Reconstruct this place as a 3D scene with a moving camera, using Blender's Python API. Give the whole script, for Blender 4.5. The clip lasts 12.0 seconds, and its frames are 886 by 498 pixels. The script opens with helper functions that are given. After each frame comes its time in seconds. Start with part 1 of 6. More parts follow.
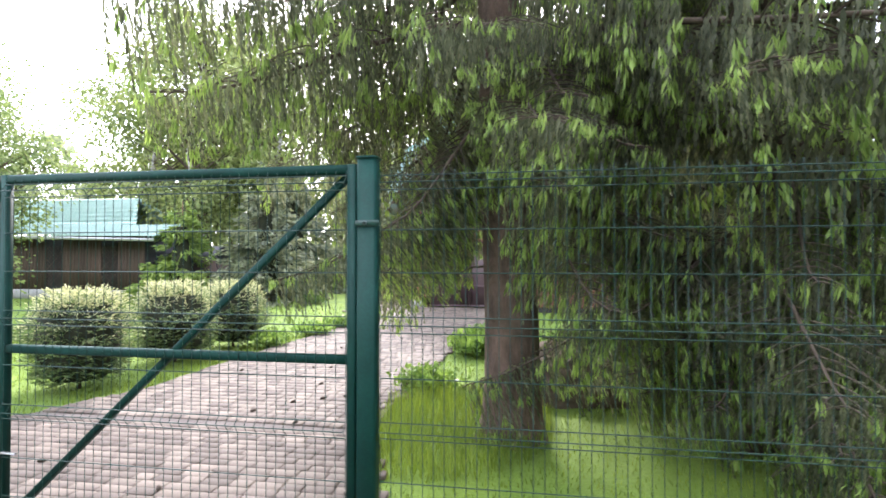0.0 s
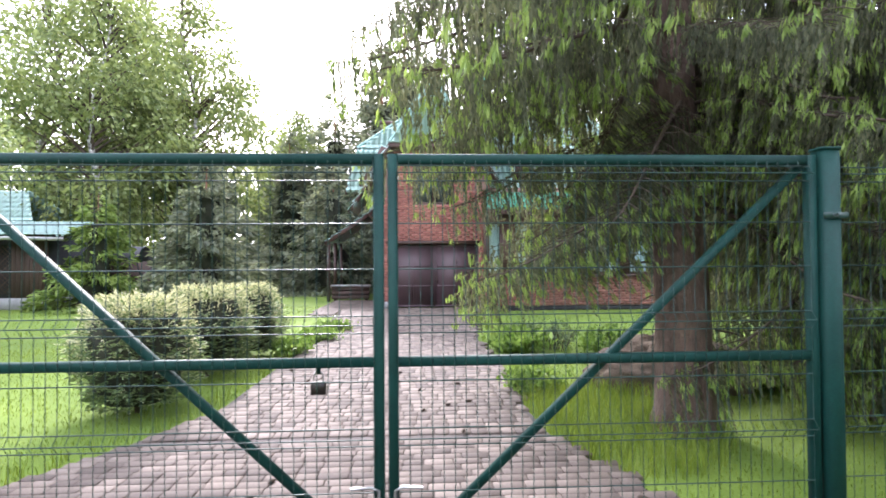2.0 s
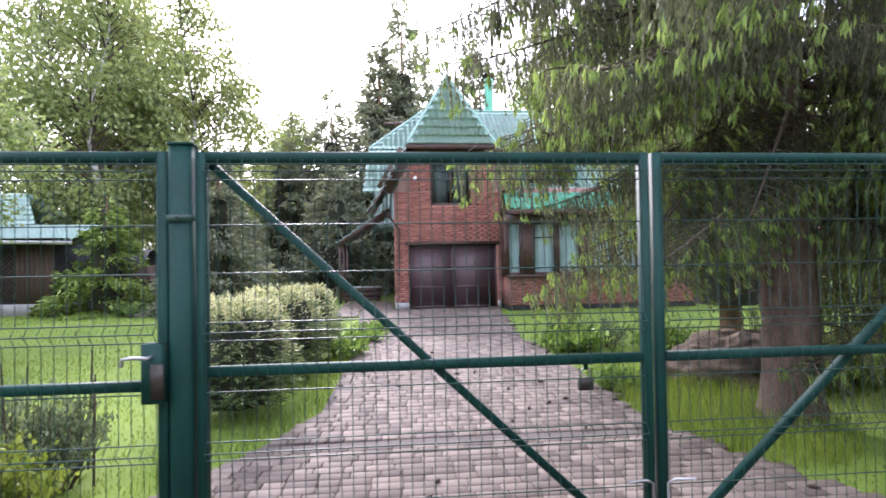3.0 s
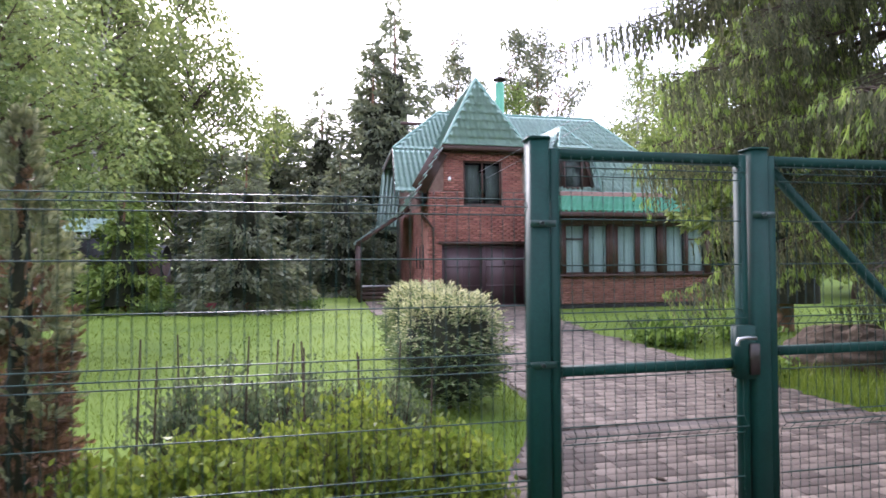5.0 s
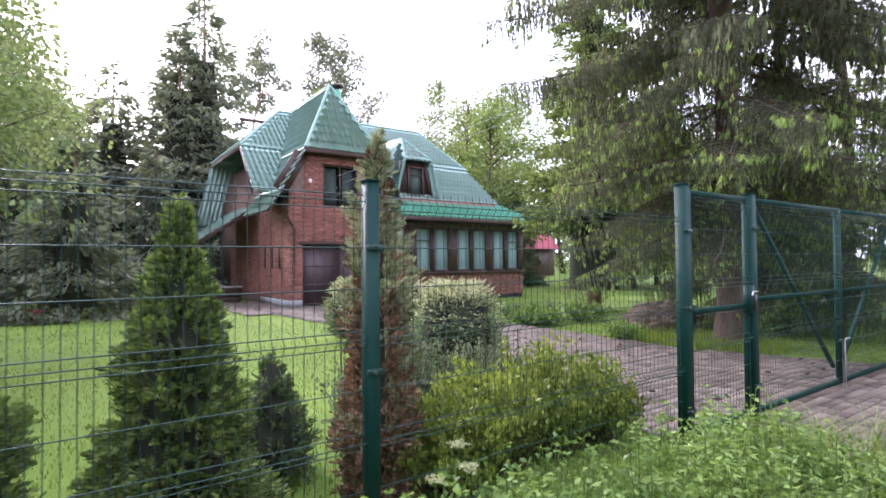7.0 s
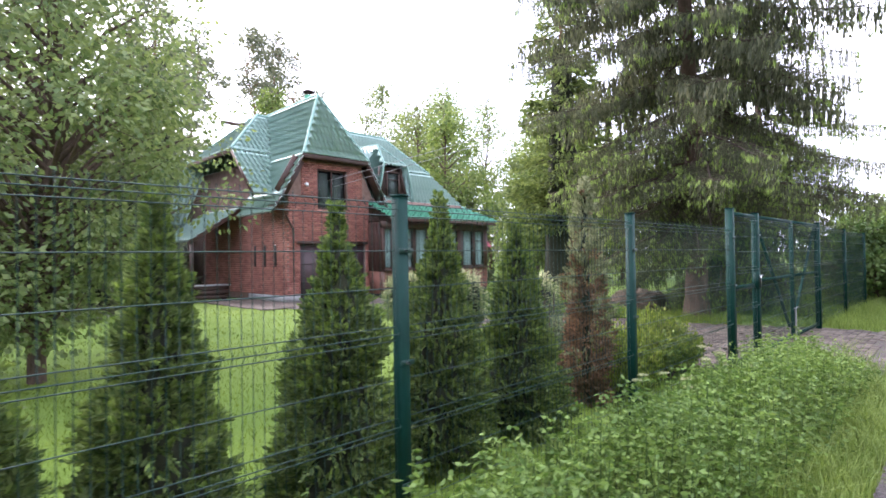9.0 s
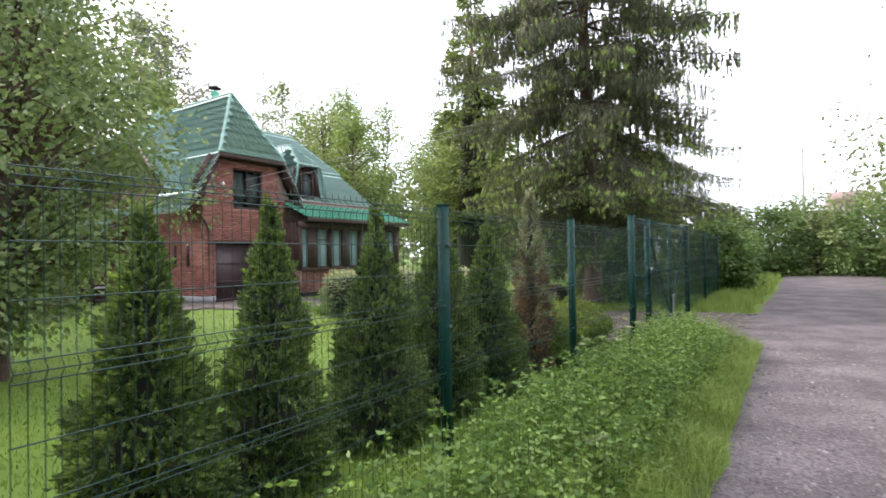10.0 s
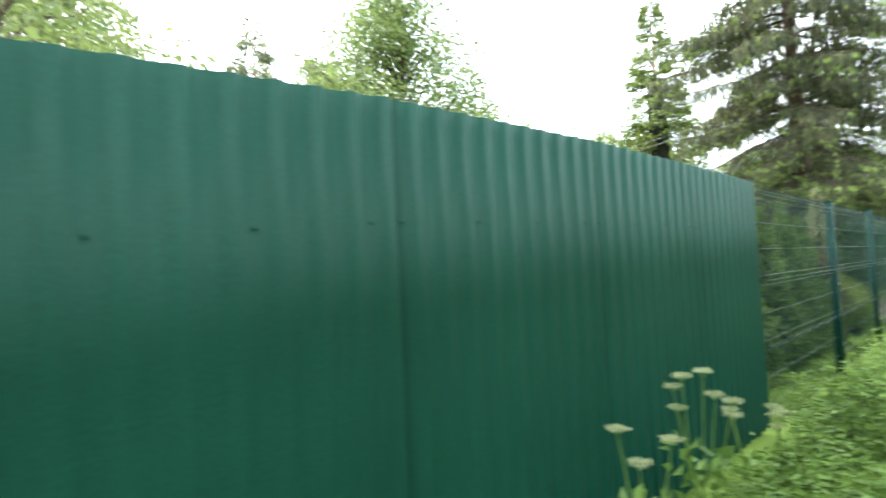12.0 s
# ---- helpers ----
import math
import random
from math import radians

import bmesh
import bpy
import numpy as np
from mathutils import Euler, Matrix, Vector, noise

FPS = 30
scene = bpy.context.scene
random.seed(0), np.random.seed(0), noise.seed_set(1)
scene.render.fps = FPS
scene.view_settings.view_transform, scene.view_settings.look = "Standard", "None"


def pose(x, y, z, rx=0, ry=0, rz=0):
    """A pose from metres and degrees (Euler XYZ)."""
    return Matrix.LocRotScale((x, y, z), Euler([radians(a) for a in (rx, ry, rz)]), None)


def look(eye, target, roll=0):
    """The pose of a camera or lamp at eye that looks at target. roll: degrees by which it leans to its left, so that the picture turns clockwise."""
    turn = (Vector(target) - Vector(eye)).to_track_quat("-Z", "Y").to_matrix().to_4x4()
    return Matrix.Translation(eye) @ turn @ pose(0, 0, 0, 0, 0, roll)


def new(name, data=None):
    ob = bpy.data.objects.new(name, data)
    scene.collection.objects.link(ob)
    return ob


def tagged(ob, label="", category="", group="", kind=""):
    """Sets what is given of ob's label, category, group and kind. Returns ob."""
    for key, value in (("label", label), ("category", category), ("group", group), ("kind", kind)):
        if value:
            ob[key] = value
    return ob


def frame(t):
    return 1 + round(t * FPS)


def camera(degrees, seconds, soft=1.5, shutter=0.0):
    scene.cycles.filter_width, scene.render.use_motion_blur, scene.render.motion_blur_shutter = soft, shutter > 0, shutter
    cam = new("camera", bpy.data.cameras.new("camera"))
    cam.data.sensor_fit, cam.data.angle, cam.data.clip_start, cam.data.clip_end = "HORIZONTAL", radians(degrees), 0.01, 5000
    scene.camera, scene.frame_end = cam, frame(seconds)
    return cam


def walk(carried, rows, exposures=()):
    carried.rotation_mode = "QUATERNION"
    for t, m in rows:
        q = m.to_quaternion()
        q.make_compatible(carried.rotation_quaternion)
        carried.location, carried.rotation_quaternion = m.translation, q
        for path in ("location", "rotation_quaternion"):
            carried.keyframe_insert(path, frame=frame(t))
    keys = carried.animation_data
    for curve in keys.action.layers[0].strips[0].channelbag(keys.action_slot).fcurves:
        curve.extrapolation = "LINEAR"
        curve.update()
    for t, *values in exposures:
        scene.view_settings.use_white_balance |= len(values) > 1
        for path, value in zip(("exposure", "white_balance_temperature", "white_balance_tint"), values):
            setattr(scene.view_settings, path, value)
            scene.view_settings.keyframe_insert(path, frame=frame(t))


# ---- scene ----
PATH = [
    (0, (2.808, -2.416, 1.585), (2.472, -0.445, 1.622), -0.0),
    (0.5, (2.133, -2.359, 1.568), (1.919, -0.371, 1.6), -0.4),
    (1, (1.47, -2.378, 1.565), (1.375, -0.381, 1.601), -0.4),
    (1.5, (0.806, -2.358, 1.558), (0.821, -0.358, 1.595), -0.4),
    (2, (0.136, -2.382, 1.562), (0.238, -0.385, 1.6), -0.4),
    (2.5, (-0.491, -2.37, 1.566), (-0.354, -0.376, 1.607), -0.8),
    (4.5, (-3.255, -2.17, 1.53), (-2.902, -0.202, 1.57), -0.4),
    (5, (-3.96, -2.19, 1.546), (-3.576, -0.227, 1.588), -0.3),
    (5.5, (-4.82, -2.32, 1.52), (-4.352, -0.375, 1.557), 0.1),
    (6, (-5.60, -2.40, 1.52), (-4.955, -0.508, 1.558), 0.0),
    (6.5, (-6.33, -2.37, 1.505), (-5.395, -0.602, 1.547), -0.3),
    (8.5, (-9.581, -2.264, 1.456), (-8.188, -0.829, 1.489), -0.7),
    (9, (-10.449, -2.213, 1.515), (-9.037, -0.797, 1.544), -0.9),
    (9.5, (-11.1, -2.151, 1.467), (-9.615, -0.811, 1.499), -1.0),
    (10, (-11.884, -2.183, 1.473), (-10.215, -1.081, 1.498), -1.1),
    (10.5, (-12.722, -1.95, 1.438), (-10.935, -1.051, 1.461), -1.2),
    (11, (-13.857, -1.8, 1.437), (-12.058, -0.927, 1.438), 0.2),
    (11.5, (-14.874, -1.555, 1.365), (-13.113, -0.607, 1.363), 0.4),
    (12, (-15.717, -1.243, 1.302), (-14.326, 0.191, 1.385), -2.9),
]
cam = camera(79.4, 12.0, soft=1.6, shutter=0.2)
EXPOSURES = ((0.0, 2.05, 6200, 17), (1.0, 2.0, 6150, 18), (2.5, 1.68, 6050, 24), (4.5, 1.13, 5950, 28), (6.5, 1.22, 5950, 28), (9.0, 1.32, 6050, 24),
             (10.5, 0.78, 6500, 13), (11.3, 0.97, 6550, 8), (12.0, 1.8, 6350, 3))
walk(cam, [(t, look(eye, target, roll)) for t, eye, target, roll in PATH], EXPOSURES)

# ---- world and sun ----
SUN_ELEV, SUN_AZ = 34.0, -12.0
world = bpy.data.worlds.new("world")
scene.world = world
world.use_nodes = True
wn = world.node_tree
wn.nodes.clear()
sky = wn.nodes.new("ShaderNodeTexSky")
sky.sky_type, sky.sun_disc = "NISHITA", False
sky.sun_elevation, sky.sun_rotation = radians(SUN_ELEV), radians(SUN_AZ)
sky.air_density, sky.dust_density, sky.ozone_density = 1.0, 4.0, 1.0
cloud = wn.nodes.new("ShaderNodeTexNoise")
cloud.inputs["Scale"].default_value, cloud.inputs["Detail"].default_value = 2.2, 5.0
cramp = wn.nodes.new("ShaderNodeValToRGB")
cramp.color_ramp.elements[0].position, cramp.color_ramp.elements[0].color = 0.35, (8.6, 9.3, 10.4, 1)
cramp.color_ramp.elements[1].position, cramp.color_ramp.elements[1].color = 0.7, (11.5, 11.8, 12.2, 1)
wmix = wn.nodes.new("ShaderNodeMixRGB")
wmix.inputs[0].default_value = 0.72
wbg = wn.nodes.new("ShaderNodeBackground")
wbg.inputs["Strength"].default_value = 0.168
wout = wn.nodes.new("ShaderNodeOutputWorld")
wn.links.new(cloud.outputs["Fac"], cramp.inputs["Fac"])
wn.links.new(sky.outputs["Color"], wmix.inputs[1])
wn.links.new(cramp.outputs["Color"], wmix.inputs[2])
wn.links.new(wmix.outputs["Color"], wbg.inputs["Color"])
wn.links.new(wbg.outputs["Background"], wout.inputs["Surface"])
sun = new("sun", bpy.data.lights.new("sun", "SUN"))
sun.data.energy, sun.data.angle, sun.data.color = 2.0, radians(10.0), (1.0, 0.95, 0.88)
_e, _a = radians(SUN_ELEV), radians(SUN_AZ)
sun.matrix_world = look((0, 0, 40), (-math.sin(_a) * math.cos(_e) * 10, -math.cos(_a) * math.cos(_e) * 10, 40 - math.sin(_e) * 10))


# ---- materials ----
def node_mat(name):
    m = bpy.data.materials.new(name)
    m.use_nodes = True
    nt = m.node_tree
    return m, nt, nt.nodes["Principled BSDF"], nt.nodes["Material Output"]


def ramp(nt, src, c0, c1, p0=0.3, p1=0.7, mid=None):
    r = nt.nodes.new("ShaderNodeValToRGB")
    r.color_ramp.elements[0].position, r.color_ramp.elements[0].color = p0, (*c0, 1)
    r.color_ramp.elements[1].position, r.color_ramp.elements[1].color = p1, (*c1, 1)
    if mid:
        e = r.color_ramp.elements.new((p0 + p1) / 2)
        e.color = (*mid, 1)
    nt.links.new(src, r.inputs["Fac"])
    return r.outputs["Color"]


def tex(nt, kind="Noise", scale=5.0, detail=4.0, stretch=None, coords="Object"):
    t = nt.nodes.new("ShaderNodeTex" + kind)
    t.inputs["Scale"].default_value = scale
    if "Detail" in t.inputs:
        t.inputs["Detail"].default_value = detail
    if coords == "World":
        g = nt.nodes.new("ShaderNodeNewGeometry").outputs["Position"]
    else:
        g = nt.nodes.new("ShaderNodeTexCoord").outputs["Object"]
    if stretch:
        mp = nt.nodes.new("ShaderNodeMapping")
        mp.inputs["Scale"].default_value = stretch
        nt.links.new(g, mp.inputs["Vector"])
        g = mp.outputs["Vector"]
    nt.links.new(g, t.inputs["Vector"])
    return t.outputs["Fac"] if "Fac" in t.outputs else t.outputs["Distance"]


def mixc(nt, a, b, fac, mode="MIX"):
    m = nt.nodes.new("ShaderNodeMixRGB")
    m.blend_type = mode
    if isinstance(fac, float):
        m.inputs[0].default_value = fac
    else:
        nt.links.new(fac, m.inputs[0])
    for s, v in ((1, a), (2, b)):
        if isinstance(v, tuple):
            m.inputs[s].default_value = (*v, 1)
        else:
            nt.links.new(v, m.inputs[s])
    return m.outputs["Color"]


def bump(nt, bsdf, src, strength=0.4, dist=0.01):
    b = nt.nodes.new("ShaderNodeBump")
    b.inputs["Strength"].default_value, b.inputs["Distance"].default_value = strength, dist
    nt.links.new(src, b.inputs["Height"])
    nt.links.new(b.outputs["Normal"], bsdf.inputs["Normal"])


def surface(name, c0, c1, rough=0.7, metal=0.0, scale=4.0, fine=60.0, bumps=0.3, dist=0.004, stretch=None, per_object=0.0, island=0.0, spec=0.5, coords="Object"):
    """Two scales of variation in colour, and fine relief."""
    m, nt, b, _ = node_mat(name)
    col = ramp(nt, tex(nt, "Noise", scale, 5, stretch, coords), c0, c1)
    fine_n = tex(nt, "Noise", fine, 3, stretch, coords)
    col = mixc(nt, col, ramp(nt, fine_n, (0.72, 0.72, 0.72), (1.18, 1.18, 1.18), 0.3, 0.7), 0.6, "MULTIPLY")
    if per_object:
        oi = nt.nodes.new("ShaderNodeObjectInfo")
        k = 1 - per_object
        col = mixc(nt, col, ramp(nt, oi.outputs["Random"], (k, k * 0.97, k * 0.95), (1 + per_object, 1 + per_object, 1 + per_object * 0.9), 0, 1), 1.0, "MULTIPLY")
    if island:
        g = nt.nodes.new("ShaderNodeNewGeometry")
        k = 1 - island
        col = mixc(nt, col, ramp(nt, g.outputs["Random Per Island"], (k, k * 0.97, k * 0.95), (1 + island, 1 + island, 1 + island * 0.9), 0, 1), 1.0, "MULTIPLY")
    nt.links.new(col, b.inputs["Base Color"])
    b.inputs["Roughness"].default_value, b.inputs["Metallic"].default_value = rough, metal
    b.inputs["Specular IOR Level"].default_value = spec
    bump(nt, b, fine_n, bumps, dist)
    return m


def leaf_mat(name, c0, c1, trans=0.35, rough=0.5, scale=1.2, mid=None):
    m, nt, b, out = node_mat(name)
    g = nt.nodes.new("ShaderNodeNewGeometry")
    col = ramp(nt, g.outputs["Random Per Island"], c0, c1, 0.05, 0.95, mid)
    col = mixc(nt, col, ramp(nt, tex(nt, "Noise", scale, 3, None, "World"), (0.65, 0.7, 0.6), (1.3, 1.25, 1.1), 0.3, 0.7), 0.8, "MULTIPLY")
    nt.links.new(col, b.inputs["Base Color"])
    b.inputs["Roughness"].default_value = rough
    b.inputs["Specular IOR Level"].default_value = 0.3
    tr = nt.nodes.new("ShaderNodeBsdfTranslucent")
    nt.links.new(mixc(nt, col, (1.2, 1.18, 0.82), 1.0, "MULTIPLY"), tr.inputs["Color"])
    mx = nt.nodes.new("ShaderNodeMixShader")
    mx.inputs[0].default_value = trans
    nt.links.new(b.outputs["BSDF"], mx.inputs[1])
    nt.links.new(tr.outputs["BSDF"], mx.inputs[2])
    nt.links.new(mx.outputs["Shader"], out.inputs["Surface"])
    return m


M = {}
M["lawn"] = surface("lawn_ground", (0.080, 0.142, 0.010), (0.135, 0.205, 0.018), 0.95, 0, 0.5, 45, 0.8, 0.02, coords="World")
M["soil"] = surface("soil", (0.05, 0.04, 0.028), (0.10, 0.08, 0.055), 0.95, 0, 2, 40, 0.8, 0.02)
M["gravel"] = surface("gravel", (0.085, 0.070, 0.070), (0.185, 0.158, 0.155), 0.95, 0, 1.3, 60, 1.0, 0.02, coords="World")
_nt = M["gravel"].node_tree
_b = _nt.nodes["Principled BSDF"]
_src = _b.inputs["Base Color"].links[0].from_socket
_sp = _nt.nodes.new("ShaderNodeTexVoronoi")
_sp.inputs["Scale"].default_value = 55
_nt.links.new(_nt.nodes.new("ShaderNodeNewGeometry").outputs["Position"], _sp.inputs["Vector"])
_nt.links.new(mixc(_nt, _src, ramp(_nt, _sp.outputs["Color"], (0.55, 0.53, 0.53), (1.55, 1.5, 1.48), 0.15, 0.9), 0.85, "MULTIPLY"), _b.inputs["Base Color"])
M["pebble"] = surface("pebble", (0.04, 0.034, 0.033), (0.30, 0.27, 0.26), 0.85, 0, 9, 90, 0.3, island=0.5)
M["joint"] = surface("joint_sand", (0.07, 0.058, 0.052), (0.11, 0.094, 0.084), 0.95, 0, 3, 80, 0.8, 0.008)
M["paver"] = surface("paver_stone", (0.097, 0.077, 0.065), (0.145, 0.119, 0.102), 0.78, 0, 0.9, 70, 0.5, 0.004, island=0.42, coords="World", spec=0.3)
M["paver1"] = surface("paver_stone_single", (0.097, 0.077, 0.065), (0.145, 0.119, 0.102), 0.78, 0, 0.9, 70, 0.5, 0.004, per_object=0.42, coords="World", spec=0.3)
M["fence"] = surface("green_powder_coat", (0.0018, 0.028, 0.023), (0.0035, 0.042, 0.034), 0.58, 0, 6, 120, 0.12, 0.002, spec=0.22)
M["wire"] = surface("green_wire_coat", (0.003, 0.028, 0.023), (0.005, 0.04, 0.032), 0.32, 0.0, 8, 120, 0.1, 0.001)
M["sheet"] = surface("green_sheet_paint", (0.0045, 0.042, 0.026), (0.0075, 0.057, 0.037), 0.5, 0, 1.2, 90, 0.06, 0.002, spec=0.14)
M["steel"] = surface("galvanised_steel", (0.35, 0.36, 0.37), (0.5, 0.5, 0.51), 0.35, 0.9, 20, 150, 0.1)
M["darkmetal"] = surface("dark_lock_body", (0.02, 0.018, 0.016), (0.05, 0.04, 0.035), 0.4, 0.4, 15, 120, 0.2)
M["brick"] = surface("red_brick", (0.26, 0.098, 0.078), (0.36, 0.150, 0.120), 0.85, 0, 2.2, 50, 0.5, 0.004, island=0.22)
M["brick1"] = surface("red_brick_single", (0.26, 0.098, 0.078), (0.36, 0.150, 0.120), 0.85, 0, 2.2, 50, 0.5, 0.004, per_object=0.22, coords="World")
M["brick2"] = surface("brown_brick", (0.18, 0.075, 0.055), (0.25, 0.11, 0.085), 0.85, 0, 2.2, 50, 0.5, 0.004, island=0.22)
M["mortar"] = surface("mortar", (0.17, 0.10, 0.08), (0.26, 0.17, 0.14), 0.95, 0, 5, 60, 0.5)
M["roof"] = surface("green_tile_metal", (0.25, 0.40, 0.35), (0.31, 0.46, 0.41), 0.36, 0.12, 1.5, 60, 0.08, 0.002)
M["roofgreen"] = surface("fresh_green_metal", (0.06, 0.33, 0.19), (0.12, 0.42, 0.29), 0.3, 0.1, 1.5, 60, 0.08, 0.002)
M["ridge"] = surface("pale_ridge_metal", (0.15, 0.29, 0.24), (0.20, 0.34, 0.29), 0.6, 0, 1.5, 60, 0.08, 0.002)
M["brown"] = surface("brown_paint", (0.045, 0.022, 0.017), (0.08, 0.04, 0.03), 0.55, 0, 5, 60, 0.2)
M["garage"] = surface("garage_paint", (0.062, 0.036, 0.042), (0.085, 0.050, 0.056), 0.5, 0, 2, 60, 0.12)
M["curtain"] = surface("curtain_cloth", (0.50, 0.60, 0.59), (0.66, 0.74, 0.72), 0.9, 0, 2, 30, 0.3, 0.01, stretch=(12, 12, 0.5))
M["netcloth"] = surface("net_curtain_cloth", (0.13, 0.14, 0.13), (0.24, 0.25, 0.23), 0.9, 0, 3, 30, 0.3, 0.01, stretch=(14, 14, 0.6))
# near-black stand-in for unlit rooms: their shade is put into the colour
M["darkroom"] = surface("interior_shade", (0.02, 0.02, 0.022), (0.04, 0.04, 0.042), 0.9, 0, 3, 30, 0.1)
M["board"] = surface("weathered_boards", (0.045, 0.028, 0.022), (0.085, 0.052, 0.042), 0.8, 0, 3, 40, 0.5, 0.006, stretch=(1, 1, 0.1), island=0.3)
M["plinth"] = surface("grey_plinth", (0.28, 0.28, 0.28), (0.4, 0.4, 0.4), 0.9, 0, 3, 50, 0.4)
M["bark"] = surface("spruce_bark", (0.055, 0.036, 0.026), (0.15, 0.10, 0.075), 0.95, 0, 9, 45, 1.0, 0.02, stretch=(1, 1, 0.45))
M["birch"] = surface("birch_bark", (0.06, 0.055, 0.05), (0.62, 0.6, 0.56), 0.8, 0, 3.5, 30, 0.5, 0.01, stretch=(1, 1, 2.5))
M["pinebark"] = surface("pine_bark", (0.14, 0.075, 0.045), (0.3, 0.17, 0.10), 0.9, 0, 4, 30, 0.6, 0.02)
M["twig"] = surface("twig", (0.05, 0.035, 0.025), (0.09, 0.065, 0.045), 0.9, 0, 9, 60, 0.5)
M["needle"] = leaf_mat("spruce_needles", (0.080, 0.094, 0.072), (0.190, 0.202, 0.150), 0.6, 0.55)
M["fresh"] = leaf_mat("fresh_spruce_tips", (0.17, 0.27, 0.07), (0.34, 0.45, 0.15), 0.45, 0.5)
M["youngspruce"] = leaf_mat("young_spruce_sprays", (0.095, 0.135, 0.05), (0.23, 0.29, 0.11), 0.45, 0.55)
# background needles, paled and greyed: atmospheric haze mixed into the leaf colour
M["hazeneedle"] = leaf_mat("hazed_needles", (0.124, 0.147, 0.124), (0.260, 0.285, 0.223), 0.5, 0.6)
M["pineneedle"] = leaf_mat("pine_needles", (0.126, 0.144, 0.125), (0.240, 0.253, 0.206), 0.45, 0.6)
M["birchleaf"] = leaf_mat("birch_leaves", (0.124, 0.167, 0.066), (0.274, 0.325, 0.140), 0.45, 0.5)
M["lime"] = leaf_mat("light_green_leaves", (0.115, 0.175, 0.056), (0.248, 0.314, 0.109), 0.45, 0.5)
M["leaf"] = leaf_mat("fruit_tree_leaves", (0.125, 0.185, 0.082), (0.285, 0.345, 0.168), 0.48, 0.45)
M["hedge"] = leaf_mat("hedge_leaves", (0.066, 0.124, 0.040), (0.164, 0.241, 0.082), 0.35, 0.5)
M["thuja"] = leaf_mat("thuja_sprays", (0.060, 0.105, 0.038), (0.215, 0.275, 0.105), 0.3, 0.55, 4.0)
M["thujatip"] = leaf_mat("thuja_young_tips", (0.115, 0.185, 0.042), (0.25, 0.33, 0.095), 0.35, 0.55, 4.0)
M["thujabrown"] = leaf_mat("thuja_dead_sprays", (0.116, 0.070, 0.050), (0.331, 0.199, 0.142), 0.2, 0.7, 4.0)
M["thujagrey"] = leaf_mat("thuja_greygreen_sprays", (0.167, 0.196, 0.124), (0.352, 0.359, 0.246), 0.3, 0.6, 4.0)
# near-black hull colour: the shade deep inside foliage, put into the paint
M["core"] = surface("shaded_core_dark", (0.012, 0.016, 0.008), (0.034, 0.036, 0.018), 0.95, 0, 6, 40, 0.5)
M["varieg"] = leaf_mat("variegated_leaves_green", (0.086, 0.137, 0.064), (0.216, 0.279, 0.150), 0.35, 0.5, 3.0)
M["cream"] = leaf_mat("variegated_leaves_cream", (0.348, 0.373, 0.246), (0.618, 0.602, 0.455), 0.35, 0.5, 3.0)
M["boxleaf"] = leaf_mat("yellow_green_leaves", (0.11, 0.165, 0.03), (0.27, 0.33, 0.07), 0.4, 0.4, 3.0)
M["juniper"] = leaf_mat("juniper_sprays", (0.080, 0.119, 0.076), (0.194, 0.238, 0.153), 0.3, 0.6, 3.0)
M["weed"] = leaf_mat("broad_weed_leaves", (0.085, 0.16, 0.035), (0.26, 0.38, 0.115), 0.4, 0.4, 2.5)
M["grass"] = leaf_mat("grass_blades", (0.115, 0.175, 0.026), (0.20, 0.265, 0.045), 0.4, 0.45, 1.0)
M["longgrass"] = leaf_mat("long_grass_blades", (0.14, 0.21, 0.05), (0.32, 0.40, 0.13), 0.4, 0.45, 1.0)
M["umbel"] = leaf_mat("umbel_flowers", (0.326, 0.362, 0.215), (0.542, 0.542, 0.382), 0.3, 0.6)
M["needlelitter"] = surface("needle_litter", (0.055, 0.038, 0.026), (0.145, 0.108, 0.075), 0.95, 0, 5, 60, 0.9, 0.02)
M["redpaint"] = surface("crimson_roof", (0.32, 0.05, 0.08), (0.4, 0.08, 0.11), 0.6, 0, 2, 30, 0.2)
M["farwall"] = surface("far_wall", (0.32, 0.31, 0.33), (0.45, 0.44, 0.46), 0.9, 0, 1, 10, 0.2)
M["farbrick"] = surface("far_brick", (0.30, 0.21, 0.20), (0.38, 0.28, 0.27), 0.9, 0, 1, 10, 0.2)
M["darkroof"] = surface("dark_roof", (0.05, 0.05, 0.055), (0.09, 0.09, 0.095), 0.7, 0, 1, 10, 0.2)
M["concrete"] = surface("concrete_pole", (0.33, 0.32, 0.3), (0.45, 0.44, 0.42), 0.9, 0, 2, 20, 0.3)
M["white"] = surface("white_paint", (0.7, 0.7, 0.7), (0.82, 0.82, 0.8), 0.5, 0, 2, 20, 0.1)
M["cable"] = surface("cable_sheath", (0.25, 0.25, 0.26), (0.4, 0.4, 0.4), 0.6, 0, 2, 20, 0.1)


_rb = M["roof"].node_tree.nodes["Principled BSDF"]
_rb.inputs["Coat Weight"].default_value, _rb.inputs["Coat Roughness"].default_value = 1.0, 0.3


